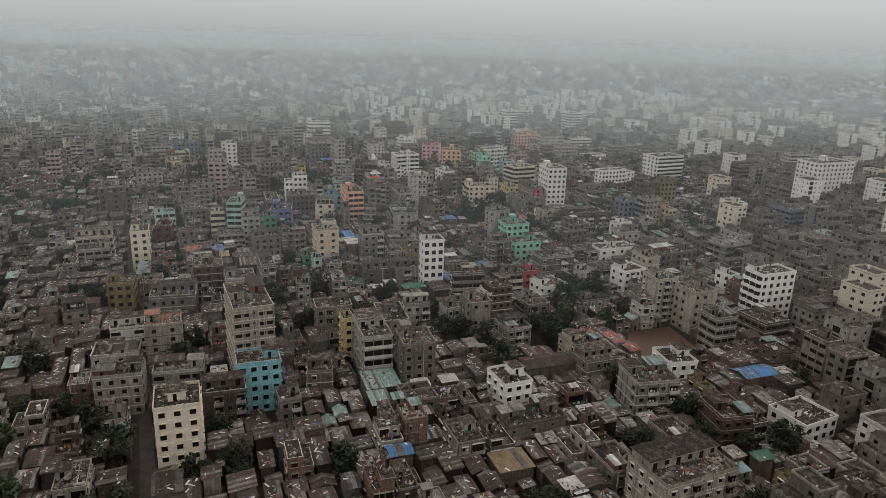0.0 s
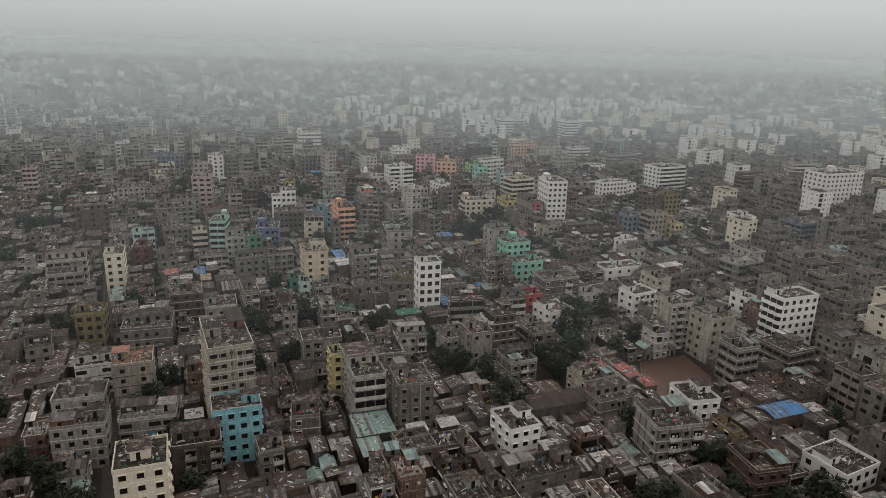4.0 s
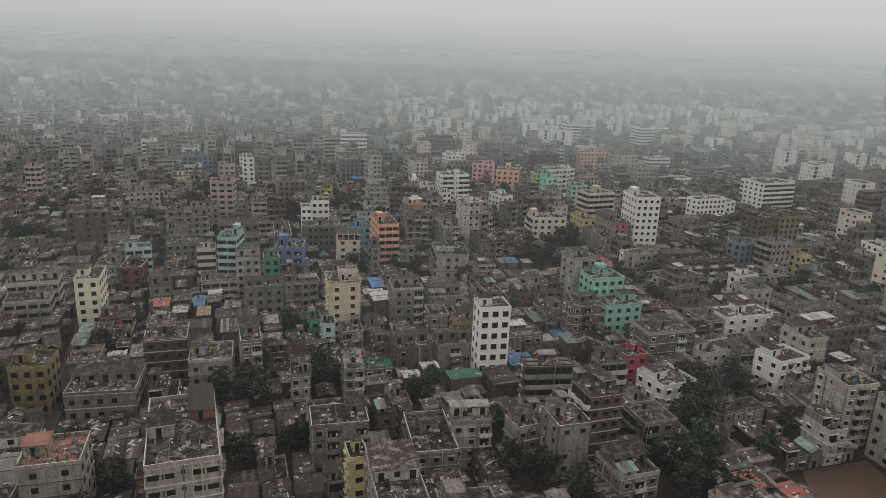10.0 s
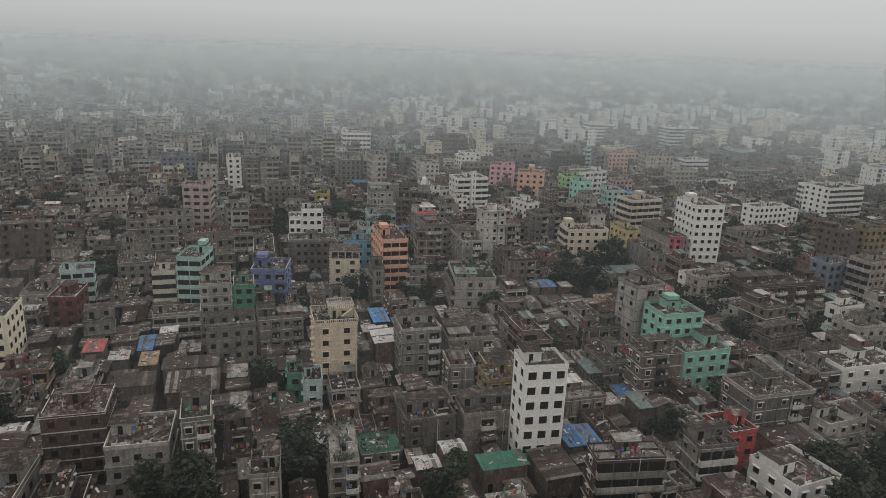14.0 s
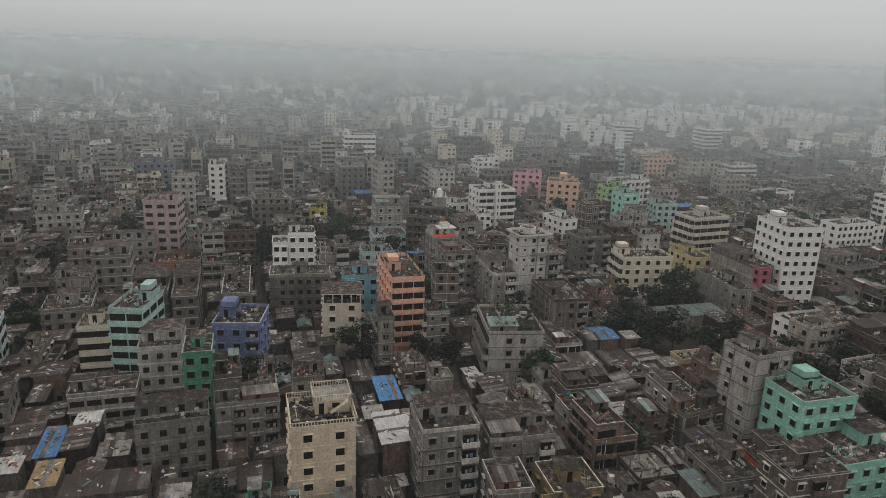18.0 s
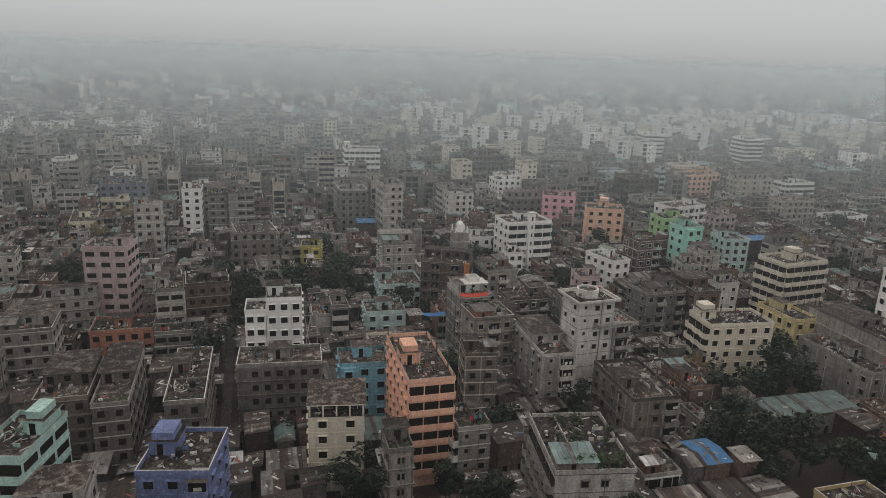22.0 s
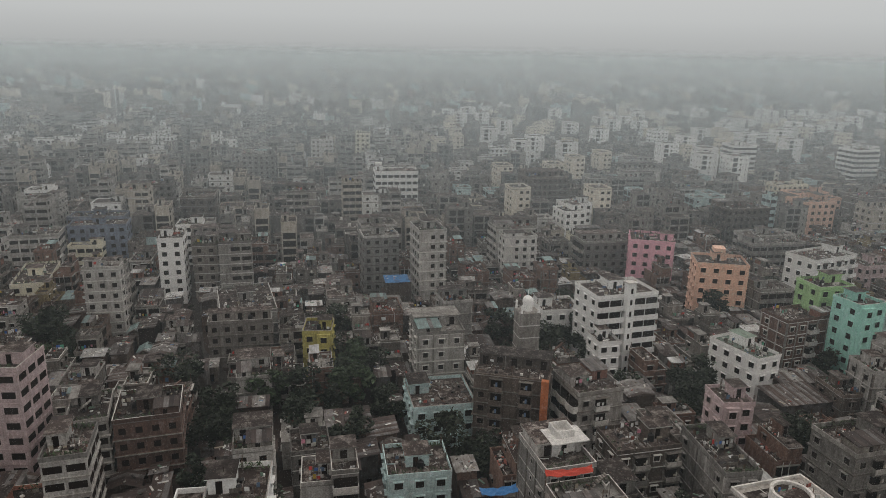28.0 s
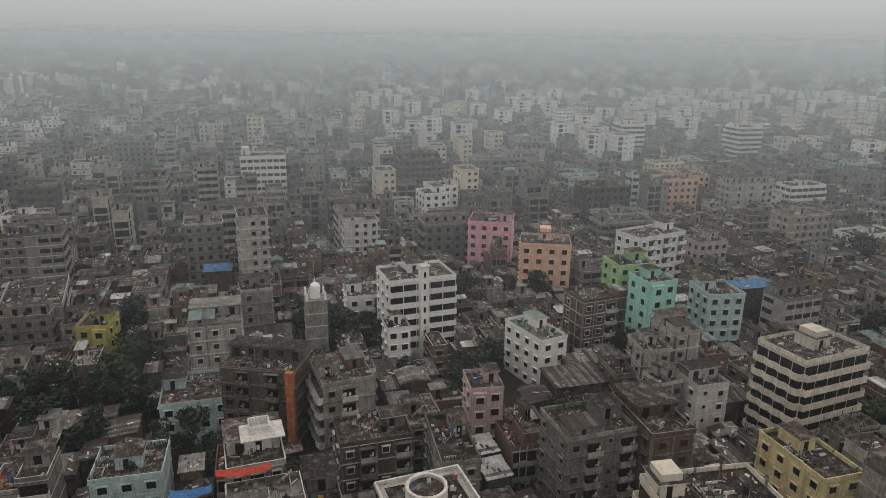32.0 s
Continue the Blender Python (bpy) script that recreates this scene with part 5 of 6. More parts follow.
placed_shed(75.6, 319.5, 3.4, 10.5, SHEET_WHITE, 9.0, False, False, "tall shed under bright white sheets", rise=0.5)
placed_shed(73.5, 341.5, 4.5, 10.5, SHEET_BLUE, 6.6, False, True, "low shed under dark blue plastic sheet")
placed_shed(101.5, 265, 3.2, 7, SHEET_BLUE, 6.8, False, True, "lean-to under a bright blue sheet")
placed_shed(105.2, 265, 3.6, 7, SHEET_BLUE, 6.8, False, True, "lean-to under a bright blue sheet")
placed_shed(138, 363.5, 5.5, 8, SHEET_BLUE, 6.8, True, True, "low house under blue corrugated sheets")
placed_shed(184.0, 355.2, 4.8, 13.6, SHEET_RED, 5.0, False, False, "long shed under dull red sheets")
placed_shed(-4.5, 331, 4.5, 7, SHEET_RED, 7.8, False, True, "small house under a red sheet roof")
placed_shed(8.5, 332, 3.2, 9, SHEET_BLUE, 6.8, False, True, "lean-to covered by blue plastic sheet")
placed_shed(10, 322.5, 3.8, 7, SHEET_OCHRE, 6.8, False, True, "shed covered by a yellow tarpaulin")
placed_shed(99, 549.5, 8, 6, SHEET_BLUE, 10.6, False, True, "rooftop shed under blue sheets")
placed_shed(246, 490.5, 12, 5.5, SHEET_BLUE, 13.6, False, True, "hall under pale blue sheets")
placed_shed(40.5, 140.5, 6, 4.5, SHEET_BLUE, 9.8, True, True, "narrow house under a blue iron roof")
placed_shed(66.5, 131.5, 9, 8, SHEET_OCHRE, 6.0, False, True, "yard covered by weathered yellow sheets", rise=0.3)
placed_shed(97, 178.5, 21, 8, TIN_RUST, 6.8, True, True, "long shed under rusty corrugated iron", rise=1.3)
placed_shed(70.5, 156.5, 9, 6, TIN_RUST, 6.6, True, True, "shed under rusty corrugated iron", rise=1.2)
placed_shed(96.6, 191.5, 4.9, 23.0, TIN_GREY, 5.0, False, False, "long narrow shed under grey iron and plastic sheets", rise=0.4)
placed_shed(130.5, 114.3, 5, 3, SHEET_GREEN, 7.6, False, True, "small shed under a green sheet")

terrace_wing = placed(138.9, 402.9, 4.2, 6.2, 6, "light_grey", 5.0, height=20.0, top="none", balcony=1, roof=ROOF_PALE, label="lower terrace wing of a pale grey block")
ts = Geo().ring(-6.0, 5.0, -2.2, 6.6, 20.14, 20.7, 0.22, TRIM_GREY).box(-6.0, 5.0, -2.2, -0.1, 19.9, 20.14, TRIM_GREY, ROOF_PALE)
part("terrace_slab", ts, terrace_wing, "projecting terrace with a low parapet")
placed_shed(81.5, 262.5, 9.5, 4.8, SHEET_GREEN, 5.6, False, True, "lean-to under a dull green sheet", rise=0.3)
placed_shed(92.5, 256.0, 7.0, 10.5, TIN_RUST, 6.0, False, False, "long shed under rusty corrugated iron", rise=0.6)
placed_shed(176.0, 461.0, 13.0, 8.5, TIN_GREY, 7.2, False, True, "long low house under grey corrugated iron sheets", rise=0.8)
placed_shed(126.2, 288.3, 4.9, 4.2, SHEET_BLUE, 4.2, False, True, "small shed under a bright blue sheet")


# ---- tin-roofed houses and plain blocks that fill the quarters ----
rng = random.Random(11)
for tx, ty, tw, td in ((146, 232, 18, 22), (150, 352, 26, 26), (66, 480, 22, 12), (125, 498, 14, 14), (14, 264, 14, 8), (114, 199, 12, 12), (84, 210, 7, 12), (6, 517, 9, 20), (97, 457, 10, 9), (124, 493, 8, 8), (118, 459, 3, 5),
                       (156, 464, 14, 18), (170, 444, 7, 12), (0, 531, 7, 7), (142, 497, 7, 15), (131, 215, 6, 6), (125, 207, 6, 6), (104, 453, 6, 6)):
    occupy(tx, ty, tw, td, 0)
WINDOW_SMALL = [(1.0, 1.1), (1.2, 1.2), (1.5, 1.2), (0.9, 1.0)]


def block_meshes(w, d, floors, mat, r, fine=True, faces="SWE"):
    """Meshes of a plain block: walls, windows, and the roof with its clutter."""
    hgt = floors * STOREY
    lip = r.choice((TRIM_GREY, CONCRETE, TRIM, mat) if fine else (TRIM, TRIM_GREY, mat, mat, CONCRETE))
    rm = ROOF_PALE if r.random() < (0.2 if fine else 0.08) else ROOF
    # the top storey may cover the back or one side alone
    back = floors > 1 and r.random() < (0.5 if fine else 0.3)
    low = hgt - STOREY if back else hgt
    outs = r.choice((0.08, 0.22, 0.35))
    wl_ = Geo().loft(w, d, storey_levels(floors - (1 if back else 0), low, r.random() < (0.75 if fine else 0.35), outs), mat, rm, lip)
    bx0, bx1, by0, by1 = 0.0, w, 0.0, d
    if back:
        if r.random() < 0.6:
            by0 = d * r.uniform(0.3, 0.5)
        elif r.random() < 0.5:
            bx0 = w * r.uniform(0.3, 0.5)
        else:
            bx1 = w * r.uniform(0.5, 0.7)
        wl_.box(bx0, bx1, by0, by1, low + 0.02, hgt, mat)
    hood = r.choice((TRIM, TRIM_GREY, CONCRETE, CONCRETE))
    rail = r.choice((TRIM, TRIM_GREY, TRIM_GREY, mat, mat))
    g = Geo()

    def opening(side, u, hw, z, h):
        x0, x1, y0 = (bx0, bx1, by0) if z > low else (0, w, 0)
        if side == "S" and not x0 + hw < u < x1 - hw or side != "S" and not y0 + hw < u < d - hw:
            return
        if not fine:
            o = 0.05
            if side == "S":
                g.face([(u - hw, y0 - o, z), (u + hw, y0 - o, z), (u + hw, y0 - o, z + h), (u - hw, y0 - o, z + h)], GLASS_AND_SHADE)
            elif side == "W":
                g.face([(x0 - o, u + hw, z), (x0 - o, u - hw, z), (x0 - o, u - hw, z + h), (x0 - o, u + hw, z + h)], GLASS_AND_SHADE)
            else:
                g.face([(x1 + o, u - hw, z), (x1 + o, u + hw, z), (x1 + o, u + hw, z + h), (x1 + o, u - hw, z + h)], GLASS_AND_SHADE)
            return
        if side == "S":
            g.box(u - hw, u + hw, y0 - 0.03, y0 + 0.02, z, z + h, GLASS_AND_SHADE)
            g.box(u - hw - 0.2, u + hw + 0.2, y0 - 0.45, y0 + 0.02, z + h + 0.08, z + h + 0.2, hood)
            g.box(u - hw - 0.1, u + hw + 0.1, y0 - 0.12, y0 + 0.02, z - 0.1, z - 0.01, mat)
        else:
            a, b = (x0 - 0.03, x0 + 0.02) if side == "W" else (x1 - 0.02, x1 + 0.03)
            g.box(a, b, u - hw, u + hw, z, z + h, GLASS_AND_SHADE)
            a, b = (x0 - 0.45, x0 + 0.02) if side == "W" else (x1 - 0.02, x1 + 0.45)
            g.box(a, b, u - hw - 0.2, u + hw + 0.2, z + h + 0.08, z + h + 0.2, hood)

    ww, wh = r.choice(WINDOW_SMALL)
    columns = fine and r.random() < 0.5
    for side, run in (("S", w), ("W", d), ("E", d)):
        if side not in faces:
            continue
        nb = max(1, int(run / r.uniform(2.6, 3.6)))
        loggia = r.random() < (0.55 if side == "S" else 0.25)
        first = r.randrange(nb)
        last = min(nb, first + r.choice((1, 1, 2, nb)))
        wide = not fine and r.random() < 0.15
        kinds = [r.choice((1, 1, 1, 0.5, 1.35, 0)) for _ in range(nb)]
        for k in range(floors):
            for i in range(nb):
                if r.random() < 0.1 or not kinds[i] and not loggia:
                    continue
                u, z = run * (i + 0.5) / nb, k * STOREY + 1.0
                if loggia and first <= i < last and k > 0:
                    # tall dark panel paints the shade inside the loggia
                    opening(side, u, run / nb * 0.42, z - 0.7, 2.3)
                else:
                    opening(side, u, run / nb * 0.42 if wide else ww / 2 * (kinds[i] or 0.5), z, wh)
        if loggia and fine:
            u0, u1 = run * first / nb + 0.1, run * last / nb - 0.1
            for k in range(1, floors - (1 if back else 0)):
                z = k * STOREY
                if side == "S":
                    g.box(u0, u1, -1.0, 0.0, z - 0.14, z, CONCRETE)
                    g.box(u0, u1, -1.0, -0.9, z, z + 0.95, rail)
                    g.box(u0, u0 + 0.1, -0.9, 0.0, z, z + 0.95, rail)
                    g.box(u1 - 0.1, u1, -0.9, 0.0, z, z + 0.95, rail)
                    if r.random() < 0.5:
                        c = r.uniform(u0, u1 - 0.6)
                        g.plank(c + 0.3, -1.03, z + 0.35, r.uniform(0.4, 0.9), 0.03, r.uniform(0.5, 0.8), 0, 0, r.choice(CLOTHES))
                else:
                    a, b, c = (-1.0, 0.0, -1.0) if side == "W" else (w, w + 1.0, w + 0.9)
                    g.box(a, b, u0, u1, z - 0.14, z, CONCRETE)
                    g.box(c, c + 0.1, u0, u1, z, z + 0.95, rail)
        if columns:
            for i in range(nb + 1):
                u = min(run - 0.28, max(0, run * i / nb - 0.14))
                if side == "S":
                    g.box(u, u + 0.28, -0.12, 0.02, 0, low + 0.1, CONCRETE)
                elif side == "W":
                    g.box(-0.12, 0.02, u, u + 0.28, 0, low + 0.1, CONCRETE)
                else:
                    g.box(w - 0.02, w + 0.12, u, u + 0.28, 0, low + 0.1, CONCRETE)
    if fine:
        for _ in range(int(w * floors / 4) + 2):
            u, z, kind = r.uniform(0.3, w - 1.4), r.uniform(0.5, max(0.8, low - 1.2)), r.random()
            if kind < 0.3:
                g.box(u, u + 0.1, -0.14, -0.02, 0, low + 0.4, r.choice((TRIM, CONCRETE, REBAR)))
            elif kind < 0.55:
                g.box(u, u + r.uniform(0.6, 1.8), -r.uniform(0.4, 1.0), 0.02, z, z + 0.08, r.choice((TIN_RUST, TIN_GREY, CONCRETE, TIN_DULL)))
            elif kind < 0.75:
                g.box(u, u + 0.7, -0.4, 0.02, z, z + 0.5, r.choice((TRIM, BLACK, TIN_GREY)))
            else:
                g.box(u, u + r.uniform(0.4, 1.2), -0.12, -0.06, z, z + r.uniform(0.5, 1.1), r.choice(SCRAPS))
    t = Geo()
    x0, x1, y0 = bx0, bx1, by0
    bw, bd = x1 - x0, d - y0
    t.box(x0 - 0.15, x1 + 0.15, y0 - 0.15, d + 0.15, hgt, hgt + 0.14, lip, rm)
    coping = r.choice((mat, mat, TRIM_GREY, TRIM_GREY, mat, TRIM))
    if back:
        t.ring(-0.1, w + 0.1, -0.1, d + 0.1, low, low + 0.8, 0.15, mat, coping)
        scatter(t, w if y0 else (x0 or w), y0 or d, low - 0.1, mat, r, 8 if fine else 1)
        if fine and y0 and w > 4:
            washing(t, 0.5, w - 0.5, y0 * 0.5, low + 0.02, r)
    if r.random() < 0.75:
        t.ring(x0 - 0.1, x1 + 0.1, y0 - 0.1, d + 0.1, hgt + 0.14, hgt + r.uniform(0.5, 1.0), 0.17, mat, coping)
    u = Geo()
    kind = r.random()
    if kind < 0.45:
        sw, sd = min(3.2, bw * 0.45), min(3.6, bd * 0.42)
        sx, sy = r.choice((0.3, bw - sw - 0.3)), r.uniform(0.25, 0.55) * bd
        u.box(sx, sx + sw, sy, sy + sd, hgt + 0.14, hgt + 2.4, mat)
        u.box(sx - 0.3, sx + sw + 0.3, sy - 0.3, sy + sd + 0.3, hgt + 2.4, hgt + 2.56, CONCRETE, rm)
        # stair door: its inner shade painted as a dark box
        u.box(sx + sw * 0.3, sx + sw * 0.3 + 0.9, sy - 0.04, sy + 0.03, hgt + 0.15, hgt + 2.1, GLASS_AND_SHADE)
    if kind > 0.6:
        nx, ny = max(2, round(bw / 3.5)), max(2, round(bd / 4))
        for i in range(nx + 1):
            for j in range(ny + 1):
                if r.random() < 0.5:
                    px, py = 0.2 + (bw - 0.4) * i / nx, 0.2 + (bd - 0.4) * j / ny
                    u.box(px - 0.14, px + 0.14, py - 0.14, py + 0.14, hgt + 0.1, hgt + r.uniform(0.8, 1.6), CONCRETE)
                    u.box(px - 0.05, px + 0.05, py - 0.05, py + 0.05, hgt + 0.8, hgt + 2.2, REBAR)
    scatter(u, bw, bd, hgt, mat, r, int(bw * bd / 2.0) if fine else 2)
    if fine:
        roofscape(u, bw, bd, hgt + 0.14, mat, r)
    if r.random() < 0.35:
        u.tube(bw * r.uniform(0.25, 0.75), bd * r.uniform(0.25, 0.75), hgt + 0.14, hgt + 1.4, 0.6, 0.55, BLACK if r.random() < 0.7 else TRIM, 10)
    k = len(t.v)
    t.v += [(p[0] + x0, p[1] + y0, p[2]) for p in u.v]
    t.f += [tuple(i + k for i in f) for f in u.f]
    slots = [t.slot(m) for m in u.mats]
    t.m += [slots[i] for i in u.m]
    return wl_, g, t


def near(x, y):
    """Whether a plot lies in the strip that the flight looks down on."""
    return 90 < y < 600 and -0.3 * y - 15 < x < 0.68 * y + 80


SIZES = [(6, 8), (7, 9), (8, 8), (5, 9), (7, 11), (9, 10), (6, 10), (10, 9), (8, 12), (5, 7)]
PAINTS = ("white", "cream", "pale_grey", "beige", "pale_cyan", "ochre", "pale_pink", "pale_grey")
BLOCKS = []
for k in range(60):
    w, d = SIZES[k % len(SIZES)]
    w, d = w + rng.uniform(-0.4, 0.4), d + rng.uniform(-0.4, 0.4)
    fl = rng.choice((2, 2, 2, 3, 3, 3, 3, 4))
    mat = rng.choice(LOW_COATS) if rng.random() < 0.88 else wall(*COLOURS[rng.choice(PAINTS)])
    BLOCKS.append((w, d, block_meshes(w, d, fl, mat, rng)))
SHEDS = []
TINS = (TIN_RUST, TIN_DULL, TIN_GREY, TIN_RUST, TIN_BROWN, TIN_GREY, TIN_RUST, TIN_NEW, TIN_GREY, TIN_RUST, SHEET_TEAL, TIN_RUST, TIN_GREY)
for k in range(48):
    w, d = rng.uniform(3.0, 6.8), rng.uniform(3.4, 8)
    SHEDS.append((w, d, shed_meshes(w, d, rng.uniform(3.6, 8.0), TINS[k % len(TINS)], rng)))
DARK_SHEDS = [k for k in range(48) if TINS[k % len(TINS)] in (TIN_RUST, TIN_BROWN)]
SMALL = []
for k in range(10):
    w, d = rng.uniform(2.4, 3.4), rng.uniform(2.4, 4.2)
    SMALL.append((w, d, shed_meshes(w, d, rng.uniform(2.6, 5.6), TINS[k % len(TINS)], rng)))
FARS, PALE_FARS = [], set()
for k in range(50):
    w, d = rng.uniform(5.5, 11), rng.uniform(6.5, 12)
    fl = rng.choice((1, 2, 2, 3, 3, 3, 4, 4, 4, 5, 5, 6))
    pale = rng.random() > 0.72
    if pale:
        PALE_FARS.add(k)
    mat = rng.choice(GREYS + LOW_COATS + LOW_COATS) if not pale else wall(*COLOURS[rng.choice(("white", "light_grey", "white", "cream", "pale_grey", "beige", "pale_cyan", "cream_yellow", "pale_pink", "pale_grey", "light_grey", "grey"))])
    FARS.append((w, d, block_meshes(w, d, fl, mat, rng, False, "SE" if k % 2 else "SW")))
PALE_FARS.update(range(50, 54))
for k in range(4):
    w, d = rng.uniform(8, 14), rng.uniform(9, 14)
    FARS.append((w, d, block_meshes(w, d, rng.choice((5, 6, 6, 7, 8)), wall(*COLOURS[("white", "pale_grey", "cream", "white")[k % 4]]), rng, False, "SE" if k % 2 else "SW")))


class Heap:
    """Joins countless houses into one mesh."""

    def __init__(self):
        self.g = Geo()

    def add(self, geos, x, y):
        for s in geos:
            k = len(self.g.v)
            self.g.v += [(p[0] + x, p[1] + y, p[2]) for p in s.v]
            self.g.f += [tuple(i + k for i in f) for f in s.f]
            slots = [self.g.slot(m) for m in s.mats]
            self.g.m += [slots[i] for i in s.m]


def shed_geos(pair):
    """The faces of two finished meshes, to be joined."""
    out = []
    for me in pair:
        g = Geo()
        g.v = [tuple(v.co) for v in me.vertices]
        g.f = [tuple(p.vertices) for p in me.polygons]
        g.m = [p.material_index for p in me.polygons]
        g.mats = list(me.materials)
        out.append(g)
    return out


SHED_GEOS = [shed_geos(s[2]) for s in SHEDS]
BLOCK_MESHES = {}
rest, far_rest = Heap(), Heap()
TREE_SPOTS = []
made = {"city_house": 0, "tin_roofed_house": 0}


def strip(x, y):
    """The strip right under the flight's view, where houses are things of their own."""
    return 95 < y < 500 and abs(x - 0.30 * y - 15) < 62


y = 24.0
while y < 1120:
    x = -0.36 * y - (90 if y < 330 else 30) + rng.uniform(0, 6)
    while x < 1.36 * y + (110 if y < 330 else 40) and x < 820:
        if near(x, y):
            pick = rng.random()
            west = y < 480 and x < 0.22 * y - 8
            if pick < (0.8 if west else 0.60 if y < 390 else 0.50):
                n = rng.choice(DARK_SHEDS) if west and rng.random() < 0.8 else rng.randrange(len(SHEDS))
                w, d, kit = SHEDS[n]
                kind = "tin_roofed_house"
            else:
                n = rng.randrange(len(BLOCKS))
                w, d, kit = BLOCKS[n]
                kind = "city_house"
        else:
            n = rng.randrange(len(FARS) // 2) * 2 + (1 if x < 0.2 * y else 0)
            if y < 430 and n in PALE_FARS and rng.random() < 0.75:
                n = (n + 2 * rng.randrange(1, 9)) % len(FARS)
            w, d, kit = FARS[n]
            kind = "far_house"
        if is_free(x, y, w + 0.6, d + 0.6):
            occupy(x, y, w, d, 0.2)
            if kind != "far_house" and rng.random() < 0.11 and len(TREE_SPOTS) < 240:
                TREE_SPOTS.append((x + w / 2, y + d / 2))
            elif kind == "far_house":
                far_rest.add(kit, x, y)
            elif strip(x, y) and made[kind] < 190:
                made[kind] += 1
                if kind == "city_house":
                    if n not in BLOCK_MESHES:
                        BLOCK_MESHES[n] = [g.mesh(nm) for g, nm in zip(kit, ("wall", "windows", "roof"))]
                    a, b, c = BLOCK_MESHES[n]
                    o = new(kind, a)
                    tagged(part("windows", b, o), kind="stuff")
                    part("roof", c, o)
                    tagged(o, "weathered grey concrete house with mossy flat roof", "building", "houses of the quarter")
                else:
                    o = new(kind, kit[0])
                    part("roof", kit[1], o)
                    tagged(o, "low house with patched corrugated iron roof", "house", "tin houses of the quarter")
                o.matrix_basis = pose(x, y, 0, 0, 0, rng.uniform(-1.5, 1.5))
            else:
                rest.add(kit if kind == "city_house" else SHED_GEOS[n], x, y)
            x += w + rng.uniform(0.4, 1.3)
        else:
            x += 1.0
    y += 1.5 if y < 560 else 2.5
SMALL_GEOS = [shed_geos(s[2]) for s in SMALL]
y = 95.0
while y < 560:
    x = -0.3 * y - 20
    while x < 0.85 * y + 95:
        n = rng.randrange(len(SMALL))
        w, d = SMALL[n][:2]
        if is_free(x, y, w + 0.2, d + 0.2) and rng.random() < 0.75:
            occupy(x, y, w, d, 0.1)
            rest.add(SMALL_GEOS[n], x, y)
            x += w + 0.5
        else:
            x += 1.0
    y += 2.0

# ---- the far city, too many to count ----
fr = random.Random(5)
FAR_MATS = GREYS + [wall(*COLOURS[c]) for c in ("white", "pale_grey", "cream", "pale_cyan", "beige")]
for _ in range(5200):
    yy = 1100 + 2300 * fr.random() ** 1.3
    xx = fr.uniform(-0.36 * yy - 50, 1.36 * yy + 60)
    w, d, fl = fr.uniform(9, 20), fr.uniform(9, 18), fr.choice((3, 4, 5, 5, 6, 6, 7, 8, 9))
    mat = fr.choice(FAR_MATS)
    far_rest.g.box(xx, xx + w, yy, yy + d, 0, fl * STOREY, mat, ROOF)
    far_rest.g.box(xx + 1, xx + 4, yy + 3, yy + 7, fl * STOREY, fl * STOREY + 2.5, mat)
for _ in range(2600):
    yy = fr.uniform(2300, 3700)
    xx = fr.uniform(-0.36 * yy - 50, 1.36 * yy + 60)
    w, d, fl = fr.uniform(12, 34), fr.uniform(10, 22), fr.choice((4, 5, 6, 6, 7, 8, 9, 11))
    far_rest.g.box(xx, xx + w, yy, yy + d, 0, fl * STOREY, fr.choice(FAR_MATS), ROOF)
for _ in range(520):
    xx = fr.uniform(815, 1500)
    yy = fr.uniform(max(90, (xx - 40) / 1.36), 1100)
    w, d, fl = fr.uniform(9, 18), fr.uniform(9, 16), fr.choice((3, 4, 5, 5, 6))
    far_rest.g.box(xx, xx + w, yy, yy + d, 0, fl * STOREY, fr.choice(FAR_MATS), ROOF)
tagged(new("crowded_houses", rest.g.mesh("crowded_houses")), "crowded low houses of concrete and rusty iron", "city", kind="stuff")
tagged(new("far_city", far_rest.g.mesh("far_city")), "countless grey houses fading into mist", "city", kind="stuff")


# ---- trees ----
def tree_meshes(h, spread, leafmat, r, n=1150):
    tr = Geo()
    tr.tube(0, 0, 0, h * 0.6, 0.22, 0.12, BARK, 7)
    for k in range(5):
        a = k * 1.26 + r.uniform(-0.4, 0.4)
        p, q = (0, 0, h * r.uniform(0.3, 0.5)), (math.cos(a) * spread * 0.6, math.sin(a) * spread * 0.6, h * r.uniform(0.65, 0.85))
        tr.face([p, (p[0] + 0.12, p[1], p[2]), (q[0] + 0.05, q[1], q[2]), q], BARK)
        tr.face([p, (p[0], p[1] + 0.12, p[2]), (q[0], q[1] + 0.05, q[2]), q], BARK)
    cr = Geo()
    clumps = [(r.gauss(0, spread * 0.42), r.gauss(0, spread * 0.42), h * r.uniform(0.38, 0.92), spread * r.uniform(0.28, 0.52)) for _ in range(13)]
    for _ in range(n):
        cx, cy, cz, cs = r.choice(clumps)
        v = Vector((r.gauss(0, 1), r.gauss(0, 1), r.gauss(0, 0.8))).normalized() * cs * r.uniform(0.55, 1.08)
        px, py, pz = cx + v.x, cy + v.y, max(0.8, cz + v.z)
        s = r.uniform(0.35, 0.75)
        u = Vector((r.uniform(-1, 1), r.uniform(-1, 1), r.uniform(-0.5, 0.5))).normalized() * s
        w_ = Vector((r.uniform(-1, 1), r.uniform(-1, 1), r.uniform(-0.6, 0.6))).normalized() * s * 0.6
        c = Vector((px, py, pz))
        cr.face([tuple(c - u), tuple(c + w_), tuple(c + u), tuple(c - w_)], leafmat)
    return tr.mesh("trunk"), cr.mesh("crown")


